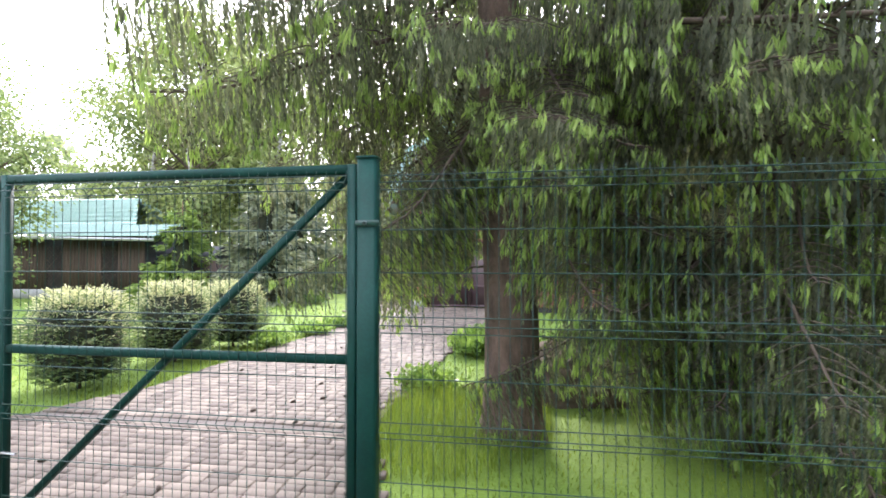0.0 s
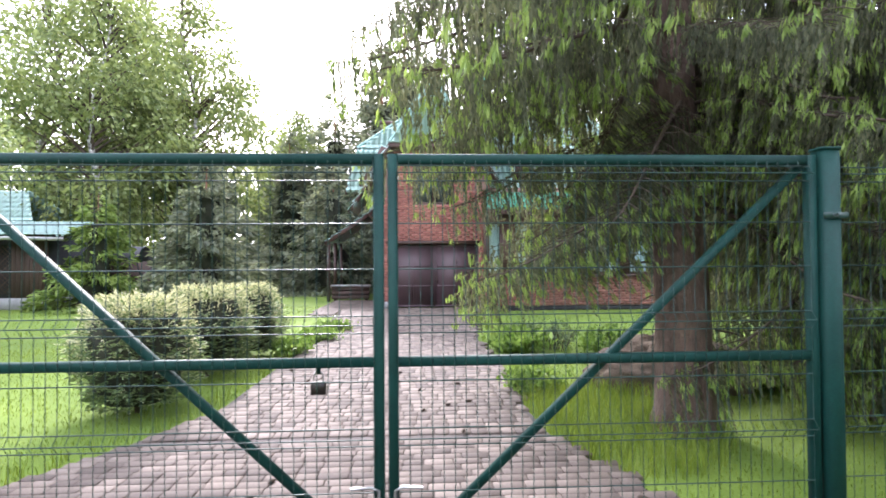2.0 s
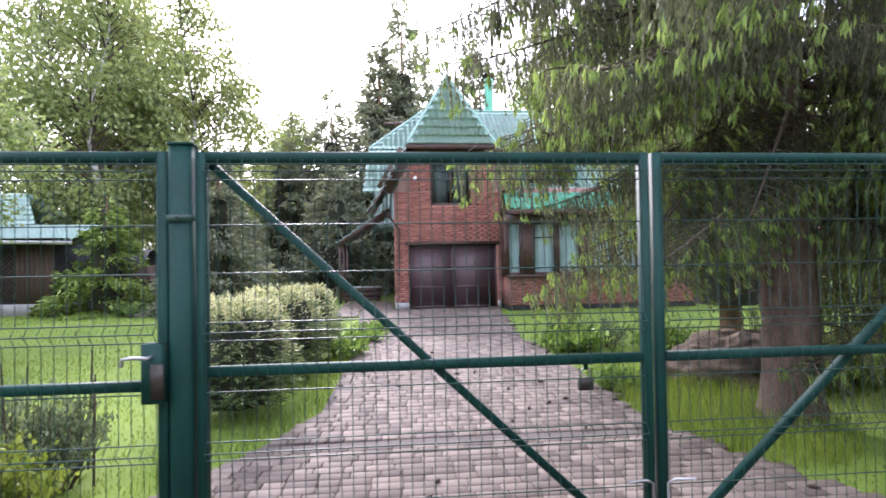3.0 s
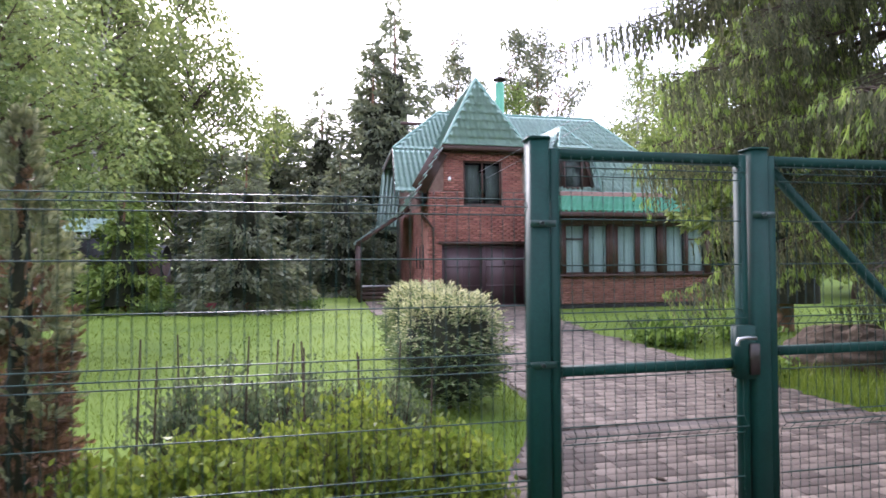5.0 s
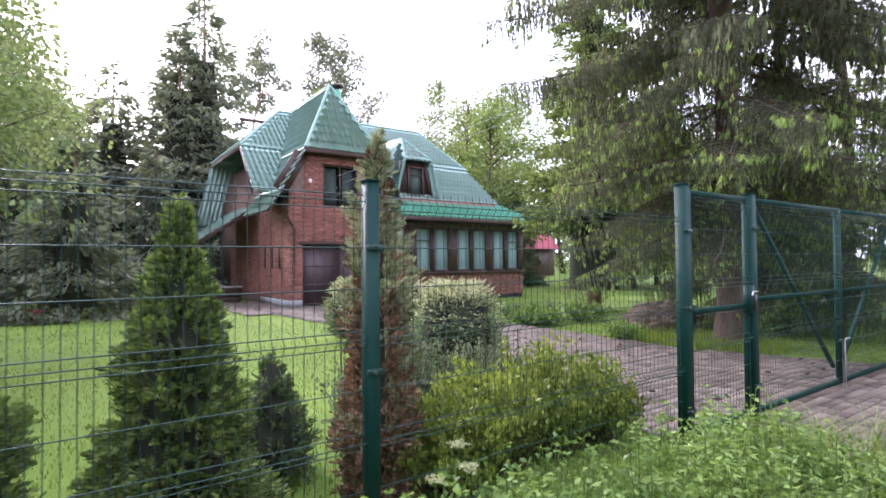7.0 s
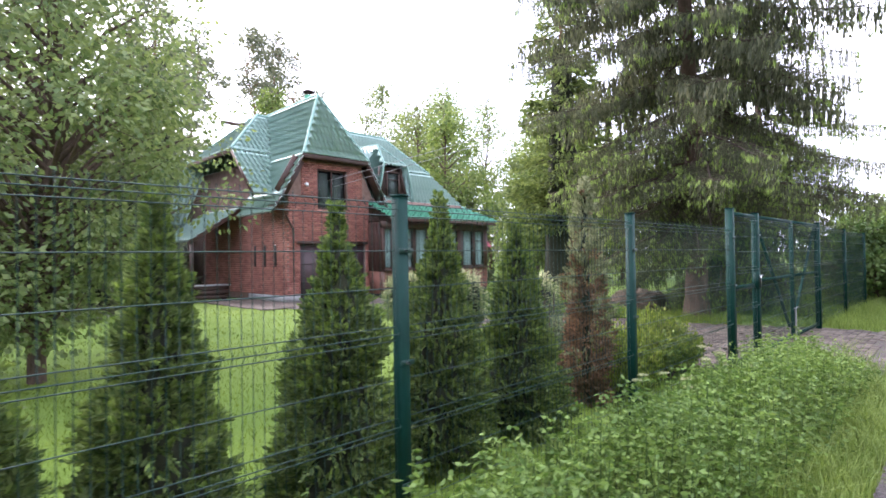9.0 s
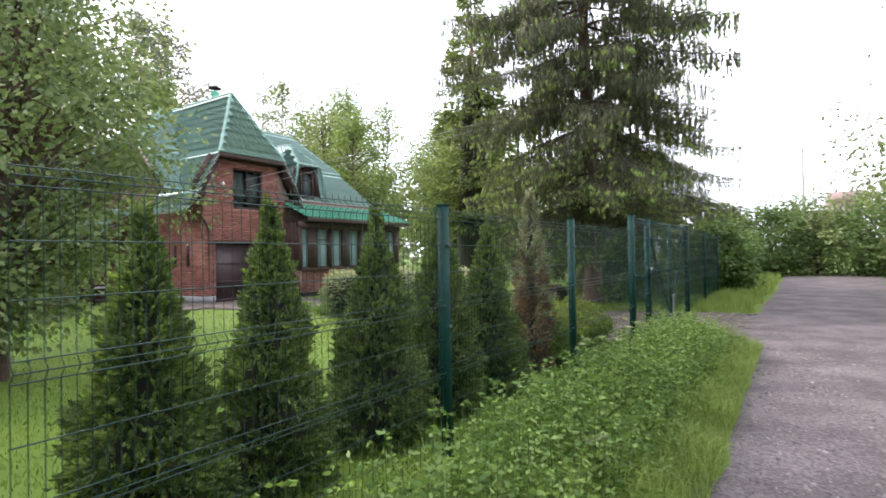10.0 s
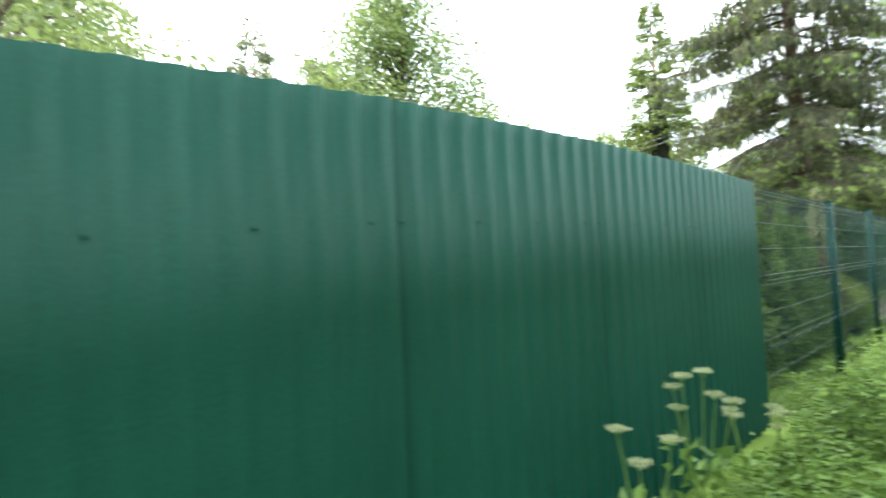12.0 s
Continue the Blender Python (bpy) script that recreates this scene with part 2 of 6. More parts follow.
def glass_mat():
    m, nt, b, out = node_mat("window_glass")
    b.inputs["Base Color"].default_value = (0.02, 0.02, 0.02, 1)
    b.inputs["Roughness"].default_value = 0.03
    tr = nt.nodes.new("ShaderNodeBsdfTransparent")
    tr.inputs["Color"].default_value = (0.86, 0.92, 0.92, 1)
    lw = nt.nodes.new("ShaderNodeLayerWeight")
    pw = nt.nodes.new("ShaderNodeMath")
    pw.operation = "POWER"
    pw.inputs[1].default_value = 3.0
    nt.links.new(lw.outputs["Facing"], pw.inputs[0])
    fr = nt.nodes.new("ShaderNodeMath")
    fr.operation = "MULTIPLY_ADD"
    fr.inputs[1].default_value, fr.inputs[2].default_value = 0.7, 0.05
    nt.links.new(pw.outputs[0], fr.inputs[0])
    mx = nt.nodes.new("ShaderNodeMixShader")
    nt.links.new(fr.outputs[0], mx.inputs[0])
    nt.links.new(tr.outputs["BSDF"], mx.inputs[1])
    nt.links.new(b.outputs["BSDF"], mx.inputs[2])
    nt.links.new(mx.outputs["Shader"], out.inputs["Surface"])
    return m


M["glass"] = glass_mat()


# ---- mesh building ----
class Geo:
    """Collects quads; all() gives one mesh."""

    def __init__(self):
        self.v, self.f, self.m, self.n = [], [], [], 0

    def add(self, verts, faces, mat=0):
        verts = np.asarray(verts, dtype=float).reshape(-1, 3)
        faces = np.asarray(faces, dtype=int).reshape(-1, 4)
        self.v.append(verts)
        self.f.append(faces + self.n)
        self.m.append(np.full(len(faces), mat) if np.isscalar(mat) else np.asarray(mat))
        self.n += len(verts)

    def box(self, lo, hi, mat=0):
        (a, b, c), (d, e, f) = lo, hi
        v = [(a, b, c), (d, b, c), (d, e, c), (a, e, c), (a, b, f), (d, b, f), (d, e, f), (a, e, f)]
        self.add(v, [(0, 3, 2, 1), (4, 5, 6, 7), (0, 1, 5, 4), (1, 2, 6, 5), (2, 3, 7, 6), (3, 0, 4, 7)], mat)

    def beam(self, p, q, w, h, up=(0, 0, 1), bevel=0.15, mat=0):
        """A bar with chamfered edges, w across and h along up."""
        p, q = np.array(p, float), np.array(q, float)
        ax = (q - p) / np.linalg.norm(q - p)
        up = np.array(up, float)
        if abs(ax @ up) > 0.95:
            up = np.array((0, 1.0, 0))
        s = np.cross(ax, up)
        s /= np.linalg.norm(s)
        u = np.cross(s, ax)
        k = min(w, h) * bevel
        a, b = w / 2, h / 2
        prof = [(-a + k, -b), (a - k, -b), (a, -b + k), (a, b - k), (a - k, b), (-a + k, b), (-a, b - k), (-a, -b + k)]
        ring = np.array([s * x + u * y for x, y in prof])
        v = np.vstack([ring + p, ring + q])
        f = [(i, (i + 1) % 8, (i + 1) % 8 + 8, i + 8) for i in range(8)]
        f += [(3, 2, 1, 0), (7, 4, 3, 0), (7, 6, 5, 4), (8, 9, 10, 11), (8, 11, 12, 15), (12, 13, 14, 15)]
        self.add(v, f, mat)

    def tube(self, pts, radii, sides=6, mat=0):
        pts = np.array(pts, float)
        n = len(pts)
        radii = np.full(n, radii) if np.isscalar(radii) else np.array(radii)
        d = np.gradient(pts, axis=0)
        d /= np.linalg.norm(d, axis=1)[:, None] + 1e-9
        ref = np.array((0, 0, 1.0)) if abs(d[0][2]) < 0.8 else np.array((1.0, 0, 0))
        s = np.cross(d, ref)
        s /= np.linalg.norm(s, axis=1)[:, None] + 1e-9
        u = np.cross(s, d)
        a = np.arange(sides) * 2 * math.pi / sides
        v = pts[:, None] + radii[:, None, None] * (np.cos(a)[None, :, None] * s[:, None] + np.sin(a)[None, :, None] * u[:, None])
        i, j = np.meshgrid(np.arange(n - 1), np.arange(sides), indexing="ij")
        j2 = (j + 1) % sides
        f = np.stack([i * sides + j, i * sides + j2, (i + 1) * sides + j2, (i + 1) * sides + j], -1)
        self.add(v, f, mat)
        if sides == 4:
            self.add(v[0], [(3, 2, 1, 0)], mat)
            self.add(v[-1], [(0, 1, 2, 3)], mat)

    def leaves(self, c, d, length, width, rng, mat=0, cup=0.15):
        """Leaves with their base at c, pointing along d."""
        c, d = np.asarray(c, float), np.asarray(d, float)
        n = len(c)
        if n == 0:
            return
        d = d / (np.linalg.norm(d, axis=1)[:, None] + 1e-9)
        r = rng.normal(size=(n, 3))
        s = np.cross(d, r)
        s /= np.linalg.norm(s, axis=1)[:, None] + 1e-9
        u = np.cross(s, d)
        length = (np.full(n, length) if np.isscalar(length) else length)[:, None]
        width = (np.full(n, width) if np.isscalar(width) else width)[:, None]
        mid = c + d * length * 0.5 + u * length * cup
        v = np.stack([c, mid - s * width / 2, c + d * length, mid + s * width / 2], 1)
        self.add(v, np.arange(4 * n).reshape(n, 4), mat)

    def blades(self, c, lean, height, width, rng, mat=0):
        """Grass: two quads a blade, bending over."""
        n = len(c)
        a = rng.uniform(0, 2 * math.pi, n)
        s = np.stack([np.cos(a), np.sin(a), np.zeros(n)], 1) * width[:, None] / 2
        b = rng.uniform(0, 2 * math.pi, n)
        l = np.stack([np.cos(b), np.sin(b), np.zeros(n)], 1) * (lean * height)[:, None]
        up = np.array((0, 0, 1.0)) * height[:, None]
        p1 = c + up * 0.6 + l * 0.3
        p2 = c + up * (1 - lean[:, None] * 0.35) + l
        v = np.stack([c - s, c + s, p1 + s * 0.8, p1 - s * 0.8, p2 + s * 0.1, p2 - s * 0.1], 1)
        k = np.arange(n)[:, None] * 6
        f = np.concatenate([k + np.array([0, 1, 2, 3]), k + np.array([3, 2, 4, 5])], 0)
        self.add(v, f, mat)

    def mesh(self, name, mats, smooth=False):
        me = bpy.data.meshes.new(name)
        v, f, m = np.vstack(self.v), np.vstack(self.f), np.concatenate(self.m)
        me.vertices.add(len(v))
        me.vertices.foreach_set("co", v.ravel())
        me.loops.add(f.size)
        me.loops.foreach_set("vertex_index", f.ravel().astype(np.int32))
        me.polygons.add(len(f))
        me.polygons.foreach_set("loop_start", np.arange(0, f.size, 4, dtype=np.int32))
        for k in mats:
            me.materials.append(M[k])
        me.polygons.foreach_set("material_index", m.astype(np.int32))
        if smooth:
            me.polygons.foreach_set("use_smooth", np.ones(len(f), dtype=bool))
        me.update(calc_edges=True)
        return me


def part(name, geo, mats, parent=None, label="", loc=None, smooth=False):
    me = geo if isinstance(geo, bpy.types.Mesh) else geo.mesh(name, mats, smooth)
    ob = new(name, me)
    ob.parent = parent
    if loc is not None:
        ob.location = loc
    if label:
        tagged(ob, label)
    return ob


def thing(name, loc, label, category, group="", kind=""):
    ob = new(name)
    ob.location = loc
    return tagged(ob, label, category, group, kind)


def solid(name, geo, mats, label, category, loc=(0, 0, 0), group="", kind="", smooth=False):
    return tagged(part(name, geo, mats, None, "", loc, smooth), label, category, group, kind)


# ---- ground ----
def fbm(x, y, s):
    return noise.noise(Vector((x * s, y * s, 0.3)))


def drive_left(y):
    return float(np.interp(y, [-1.6, 0, 1.3, 2.2, 3.4, 6.4, 9, 10.5, 14.6], [-3.0, -2.95, -2.9, -2.35, -1.9, -1.85, -1.65, -2.0, -2.2]))


def drive_right(y):
    return float(np.interp(y, [-1.6, 0, 1.1, 2.2, 3.2, 5.3, 8, 10.9, 14.6], [2.3, 2.15, 1.7, 1.3, 1.25, 1.38, 1.3, 1.65, 2.1]))


g = Geo()
gx = np.concatenate([-np.geomspace(1500, 30, 12), np.linspace(-26, 26, 53), np.geomspace(30, 1500, 12)])
gy = gx.copy()
vv = np.array([(x, y, 0.0 if (abs(x) > 28 or abs(y) > 28) else 0.012 * fbm(x, y, 0.8)) for x in gx for y in gy])
vv[:, 2] -= 0.03
n = len(gx)
ii, jj = np.meshgrid(np.arange(n - 1), np.arange(n - 1), indexing="ij")
g.add(vv, np.stack([ii * n + jj, (ii + 1) * n + jj, (ii + 1) * n + jj + 1, ii * n + jj + 1], -1))
solid("ground", g, ["lawn"], "mown green lawn and rough grass ground", "ground", kind="structure", smooth=True)


def strip(left, right, xs, z, cols=14, crown=0.0, jit=0.05):
    gg = Geo()
    rows = []
    for x in xs:
        a, b = left(x), right(x)
        a += jit * fbm(x, 1.0, 1.7)
        b += jit * fbm(x, 5.0, 1.7)
        for k in range(cols + 1):
            t = k / cols
            y = a + (b - a) * t
            edge = min(t, 1 - t) * 2
            rows.append((x, y, z(x, y) - 0.035 * max(0, 1 - edge * 8) + crown * edge + 0.010 * fbm(x, y, 2.5)))
    c = cols + 1
    i, j = np.meshgrid(np.arange(len(xs) - 1), np.arange(cols), indexing="ij")
    gg.add(rows, np.stack([i * c + j, (i + 1) * c + j, (i + 1) * c + j + 1, i * c + j + 1], -1))
    return gg


def road_left(x):
    return float(np.interp(x, [-60, -14, -6, -3.2, -2.6, 1.6, 2.4, 12, 34, 60], [-1.78, -1.75, -1.66, -1.6, -0.95, -0.95, -1.4, -1.55, -1.65, -1.6]))


def road_right(x):
    return float(np.interp(x, [-60, -14, -1.6, 2.1, 16, 20, 26, 60], [-4.6, -4.5, -4.48, -4.65, -5.2, -5.75, -6.0, -6.5]))


solid("road", strip(road_right, road_left, np.concatenate([np.linspace(-60, -18, 12), np.linspace(-17.5, 8, 110), np.linspace(9, 22.5, 14)]), lambda x, y: 0.0, 18, 0.02, 0.12),
      ["gravel"], "dry grey-brown gravel road with loose stones", "road", kind="structure", smooth=True)
rng = np.random.default_rng(5)
g = Geo()
for k in range(8500):
    x = rng.uniform(-16.5, -1)
    y = rng.uniform(-4.7, -1.72)
    r = 0.005 + 0.015 * rng.random() ** 3
    a = rng.uniform(0, 3.14)
    ca, sa = math.cos(a) * r * 1.3, math.sin(a) * r
    b = np.array([(-ca, -sa, 0), (sa, -ca, 0), (ca, sa, 0), (-sa, ca, 0)])
    t = b * 0.55 + (0, 0, r * 0.8)
    g.add(np.vstack([b, t]) + (x, y, 0.008), [(4, 5, 6, 7), (0, 1, 5, 4), (1, 2, 6, 5), (2, 3, 7, 6), (3, 0, 4, 7)])
solid("road_stones", g, ["pebble"], "small loose grey stones on the gravel road", "gravel", kind="stuff")

g = Geo()
ys = np.linspace(-1.5, 14.75, 60)
rows = []
for y in ys:
    a, b = drive_left(y) - 0.03, drive_right(y) + 0.03
    rows += [(a, y, -0.012), (a * 0.6 + b * 0.4, y, 0.0), (a * 0.3 + b * 0.7, y, 0.0), (b, y, -0.012)]
i, j = np.meshgrid(np.arange(59), np.arange(3), indexing="ij")
g.add(rows, np.stack([i * 4 + j, i * 4 + j + 1, (i + 1) * 4 + j + 1, (i + 1) * 4 + j], -1))
driveway = solid("driveway", g, ["joint"], "driveway of small reddish-grey paving blocks laid in courses, wet sheen", "driveway", kind="structure")


# ---- fence ----
def square_post(h, w=0.08, mat="fence"):
    post = Geo()
    post.beam((0, 0, -0.05), (0, 0, h - 0.006), w, w, bevel=0.12)
    cap = Geo()
    cap.beam((0, 0, h - 0.006), (0, 0, h + 0.004), w + 0.012, w + 0.012, bevel=0.12)
    return post.mesh("post_body", [mat]), cap.mesh("post_cap", ["fence"])


def fence_post(x, y, h, w, name="fence_post", label="dark green square steel fence post with clamps", clamps=(0.3, 0.95, 1.55)):
    t = thing(name, (x, y, 0), label, "post", "fence posts")
    b, c = square_post(h, w)
    part("post_body", b, [], t)
    part("cap", c, [], t)
    for z in clamps:
        k = Geo()
        k.beam((-w / 2 - 0.004, -w / 2 - 0.004, z), (w / 2 + 0.02, -w / 2 - 0.004, z), 0.028, 0.006, up=(0, 1, 0))
        cl = part("clamp", k, ["wire"], t)
        k = Geo()
        k.tube([(0.0, -w / 2 - 0.008, z), (0.0, -w / 2 - 0.022, z)], 0.008, 6)
        part("bolt", k, ["steel"], cl)
    return t


HZ = [1.975, 1.908, 1.72, 1.52, 1.315, 1.24, 1.03, 0.825, 0.75, 0.55, 0.35, 0.16]
FOLD = [1.94, 1.278, 0.787]


def wire_profile(dz, top):
    pts = [(0, 0, top)]
    for z in HZ:
        pts.append((0, 0, z + dz))
        for f in FOLD:
            if abs(z - f) < 0.06 and z > f:
                pts.append((0, -0.032, f + dz))
    pts.append((0, 0, 0.06 + dz if dz > -0.05 else 0.0))
    return pts


def mesh_panel(x0, x1, y, dz, parent, top=None):
    """Welded wires: each a part, on shared meshes."""
    top = 2.005 + dz if top is None else top
    gv = Geo()
    gv.tube(wire_profile(dz, top), 0.0020, 4)
    vm = gv.mesh("upright_wire", ["wire"])
    n = int(round((x1 - x0) / 0.05))
    for k in range(n + 1):
        part("upright_wire", vm, [], parent, loc=(x0 + (x1 - x0) * k / n - parent.location.x, y - parent.location.y, 0))
    gh = Geo()
    gh.tube([(x0 - parent.location.x, 0, 0), ((x0 + x1) / 2 - parent.location.x, 0, 0), (x1 - parent.location.x, 0, 0)], 0.0028, 4)
    hm = gh.mesh("cross_wire", ["wire"])
    for z in HZ + FOLD:
        part("cross_wire", hm, [], parent, loc=(0, y - parent.location.y - (0.035 if z in FOLD else 0.005), z + dz))


def fence_panel(x0, x1, dz):
    t = thing("mesh_fence", (x0, 0, 0), "dark green welded wire mesh fence panel with pressed folds", "fence", "mesh fence panels")
    mesh_panel(x0, x1, 0.0, dz, t)


LOW = -0.17
for a, b, dz in ((2.10, 4.96, 0.0), (5.04, 7.98, -0.03), (-5.82, -3.17, LOW), (-8.53, -5.90, LOW), (-11.20, -8.61, LOW)):
    fence_panel(a, b, dz)
for x, h in ((5.0, 2.02), (8.02, 1.99), (-5.86, 1.88), (-8.57, 1.85), (-11.33, 1.82)):
    fence_post(x, 0.0 if x > -11 else 0.075, h, 0.07)
fence_post(2.04, 0.0, 2.06, 0.09, "gate_post", "thick dark green square steel gate post", (0.35, 1.75))
fence_post(-2.03, 0.0, 2.06, 0.09, "gate_post", "thick dark green square steel gate post", (0.35, 1.75))
fence_post(-3.115, 0.0, 2.07, 0.09, "gate_post", "thick dark green square steel gate post", (0.3, 1.1, 1.7))


def gate_leaf(x0, x1, brace, label, name="gate_leaf", mid=1.11):
    """Frame from x0 to x1, with one diagonal brace whose top is at x = brace."""
    t = thing(name, (x0, 0, 0), label, "gate", "gate leaves" if name == "gate_leaf" else "")
    w = 0.045
    X0, X1 = 0.0, x1 - x0
    for nm, p, q in (("stile", (X0 + w / 2, 0, 0.08), (X0 + w / 2, 0, 2.03)), ("stile", (X1 - w / 2, 0, 0.08), (X1 - w / 2, 0, 2.03)),
                     ("top_rail", (X0 + w, 0, 2.008), (X1 - w, 0, 2.008)), ("middle_rail", (X0 + w, 0, mid), (X1 - w, 0, mid)), ("bottom_rail", (X0 + w, 0, 0.10), (X1 - w, 0, 0.10))):
        k = Geo()
        k.beam(p, q, w, w if nm != "middle_rail" else 0.042)
        part(nm, k, ["fence"], t)
    if brace is not None:
        top = (X1 - w * 1.2 if brace == "right" else X0 + w * 1.2)
        bot = (X0 + 0.1 if brace == "right" else X1 - 0.1)
        k = Geo()
        k.beam((bot, 0.028, 0.27), (top, 0.028, 1.98), 0.035, 0.04, up=(0, 1, 0))
        part("brace", k, ["fence"], t)
    mesh_panel(x0 + w, x1 - w, 0.0 - 0.028, 0.0, t, top=2.0)
    return t


right_leaf = gate_leaf(0.012, 1.985, "right", "closed dark green steel gate leaf with wire mesh and diagonal brace")
left_leaf = gate_leaf(-1.975, -0.005, "left", "closed dark green steel gate leaf with wire mesh and brace, padlocked")
wicket = gate_leaf(-3.062, -2.085, None, "narrow dark green steel wicket gate with wire mesh, closed", "wicket_gate", mid=1.06)
k = Geo()
k.beam((0.93, -0.035, 1.0), (0.93, -0.035, 1.24), 0.085, 0.07, bevel=0.1)
lockbox = part("lock_case", k, ["fence"], wicket)
k = Geo()
k.beam((0.955, -0.075, 1.02), (0.955, -0.075, 1.16), 0.05, 0.012, bevel=0.2)
part("lock_plate", k, ["darkmetal"], lockbox)
k = Geo()
k.tube([(0.93, -0.07, 1.19), (0.93, -0.11, 1.19), (0.88, -0.115, 1.195), (0.84, -0.115, 1.19), (0.835, -0.11, 1.16)], 0.008, 8)
part("door_handle", k, ["steel"], lockbox, "bent steel handle")
# drop bolts at the foot of the middle stiles
for leaf, xx, sgn in ((right_leaf, 0.03, 1), (left_leaf, 1.945, -1)):
    k = Geo()
    k.tube([(xx, -0.04, 0.02), (xx, -0.04, 0.56), (xx + 0.03 * sgn, -0.045, 0.575), (xx + 0.12 * sgn, -0.05, 0.575)], 0.007, 8)
    part("drop_bolt", k, ["steel"], leaf, "thin steel drop bolt")
# padlock under the middle rail
pad = thing("padlock", (-0.30, 0.03, 1.09), "dark weathered padlock hanging closed under the gate rail", "padlock")
k = Geo()
k.beam((0, 0, -0.125), (0, 0, -0.07), 0.068, 0.028, up=(0, 1, 0), bevel=0.2)
part("lock_body", k, ["darkmetal"], pad)
k = Geo()
a = np.linspace(0, math.pi, 9)
k.tube([(-0.02, 0, -0.075)] + [(-0.02 * math.cos(t), 0, -0.045 + 0.02 * math.sin(t)) for t in a] + [(0.02, 0, -0.075)], 0.004, 6)
part("shackle", k, ["steel"], pad)
k = Geo()
k.beam((0, 0.0, -0.035), (0, 0.0, 0.0), 0.02, 0.012, up=(0, 1, 0))
part("lug", k, ["fence"], pad)


# corrugated sheets
def sheet_geo(w, h, slope):
    p = 0.115
    xs, ys = [], []
    x = 0.0
    while x < w - 1e-6:
        for dx, dy in ((0, 0), (0.052, 0), (0.066, -0.010), (0.101, -0.010)):
            xs.append(x + dx)
            ys.append(dy)
        x += p
    xs.append(x)
    ys.append(0)
    zs = [0.06, h * 0.33, h * 0.66, h]
    v = [(a, b, z) for z in zs for a, b in zip(xs, ys)]
    v += [(a, b + 0.0012, z) for z in zs for a, b in zip(xs, ys)]
    m, c = len(xs), len(zs)
    gg = Geo()
    f = []
    for s in range(2):
        for i in range(c - 1):
            for j in range(m - 1):
                o = s * c * m + i * m + j
                q = (o, o + 1, o + m + 1, o + m)
                f.append(q if s == 0 else q[::-1])
    o = c * m
    for j in range(m - 1):
        t = (c - 1) * m + j
        f.append((t, t + 1, t + 1 + o, t + o))
    for i in range(c - 1):
        for j in (0, m - 1):
            t = i * m + j
            f.append((t, t + m, t + m + o, t + o))
    gg.add([(a, b, z + slope * a) for a, b, z in v], f)
    return gg.mesh("sheet", ["sheet"])


rv = Geo()
rv.tube([(0, 0, 0), (0, -0.004, 0)], [0.007, 0.005], 6)
rv.tube([(0, -0.004, 0), (0, -0.0045, 0)], [0.005, 0.0005], 6)
rivet_me = rv.mesh("rivet", ["sheet"])
SHEET_TOPS = (1.853, 1.860, 1.856, 1.826, 1.750, 1.690, 1.64, 1.60, 1.57, 1.55)
for k in range(9):
    x = -11.262 - 1.15 * (k + 1)
    drop, slope = SHEET_TOPS[k + 1] - 1.87, (SHEET_TOPS[k] - SHEET_TOPS[k + 1]) / 1.15
    sh = thing("corrugated_sheet", (x, -0.012 - 0.0035 * (k % 2), drop), "upright sheet of dark green corrugated steel fencing", "fence", "corrugated fence sheets")
    part("sheet", sheet_geo(1.15, 1.87, slope), [], sh)
    for z in (0.5, 1.5):
        for q in (0.022, 0.367, 0.712, 1.057):
            part("rivet", rivet_me, [], sh, loc=(q, -0.0005, z + slope * q))
cf = thing("corrugated_fence_frame", (0, 0, 0), "steel rails and posts behind the corrugated fence", "fence")
for z in (0.5, 1.5):
    k = Geo()
    k.beam((-21.5, 0.02, z - 0.12), (-11.27, 0.02, z - 0.05), 0.04, 0.03)
    part("rail", k, ["sheet"], cf)
for x in (-11.30, -13.7, -16.3, -18.9, -21.4):
    k = Geo()
    k.beam((x, 0.065, -0.05), (x, 0.065, 1.55), 0.05, 0.05)
    part("post", k, ["sheet"], cf)


# ---- house ----
HX0, HX1, HY0, HY1 = -1.75, 7.95, 14.75, 24.4
house = thing("house", (0, 0, 0), "red brick house, steep green metal tile roof, garage, glazed veranda", "house")


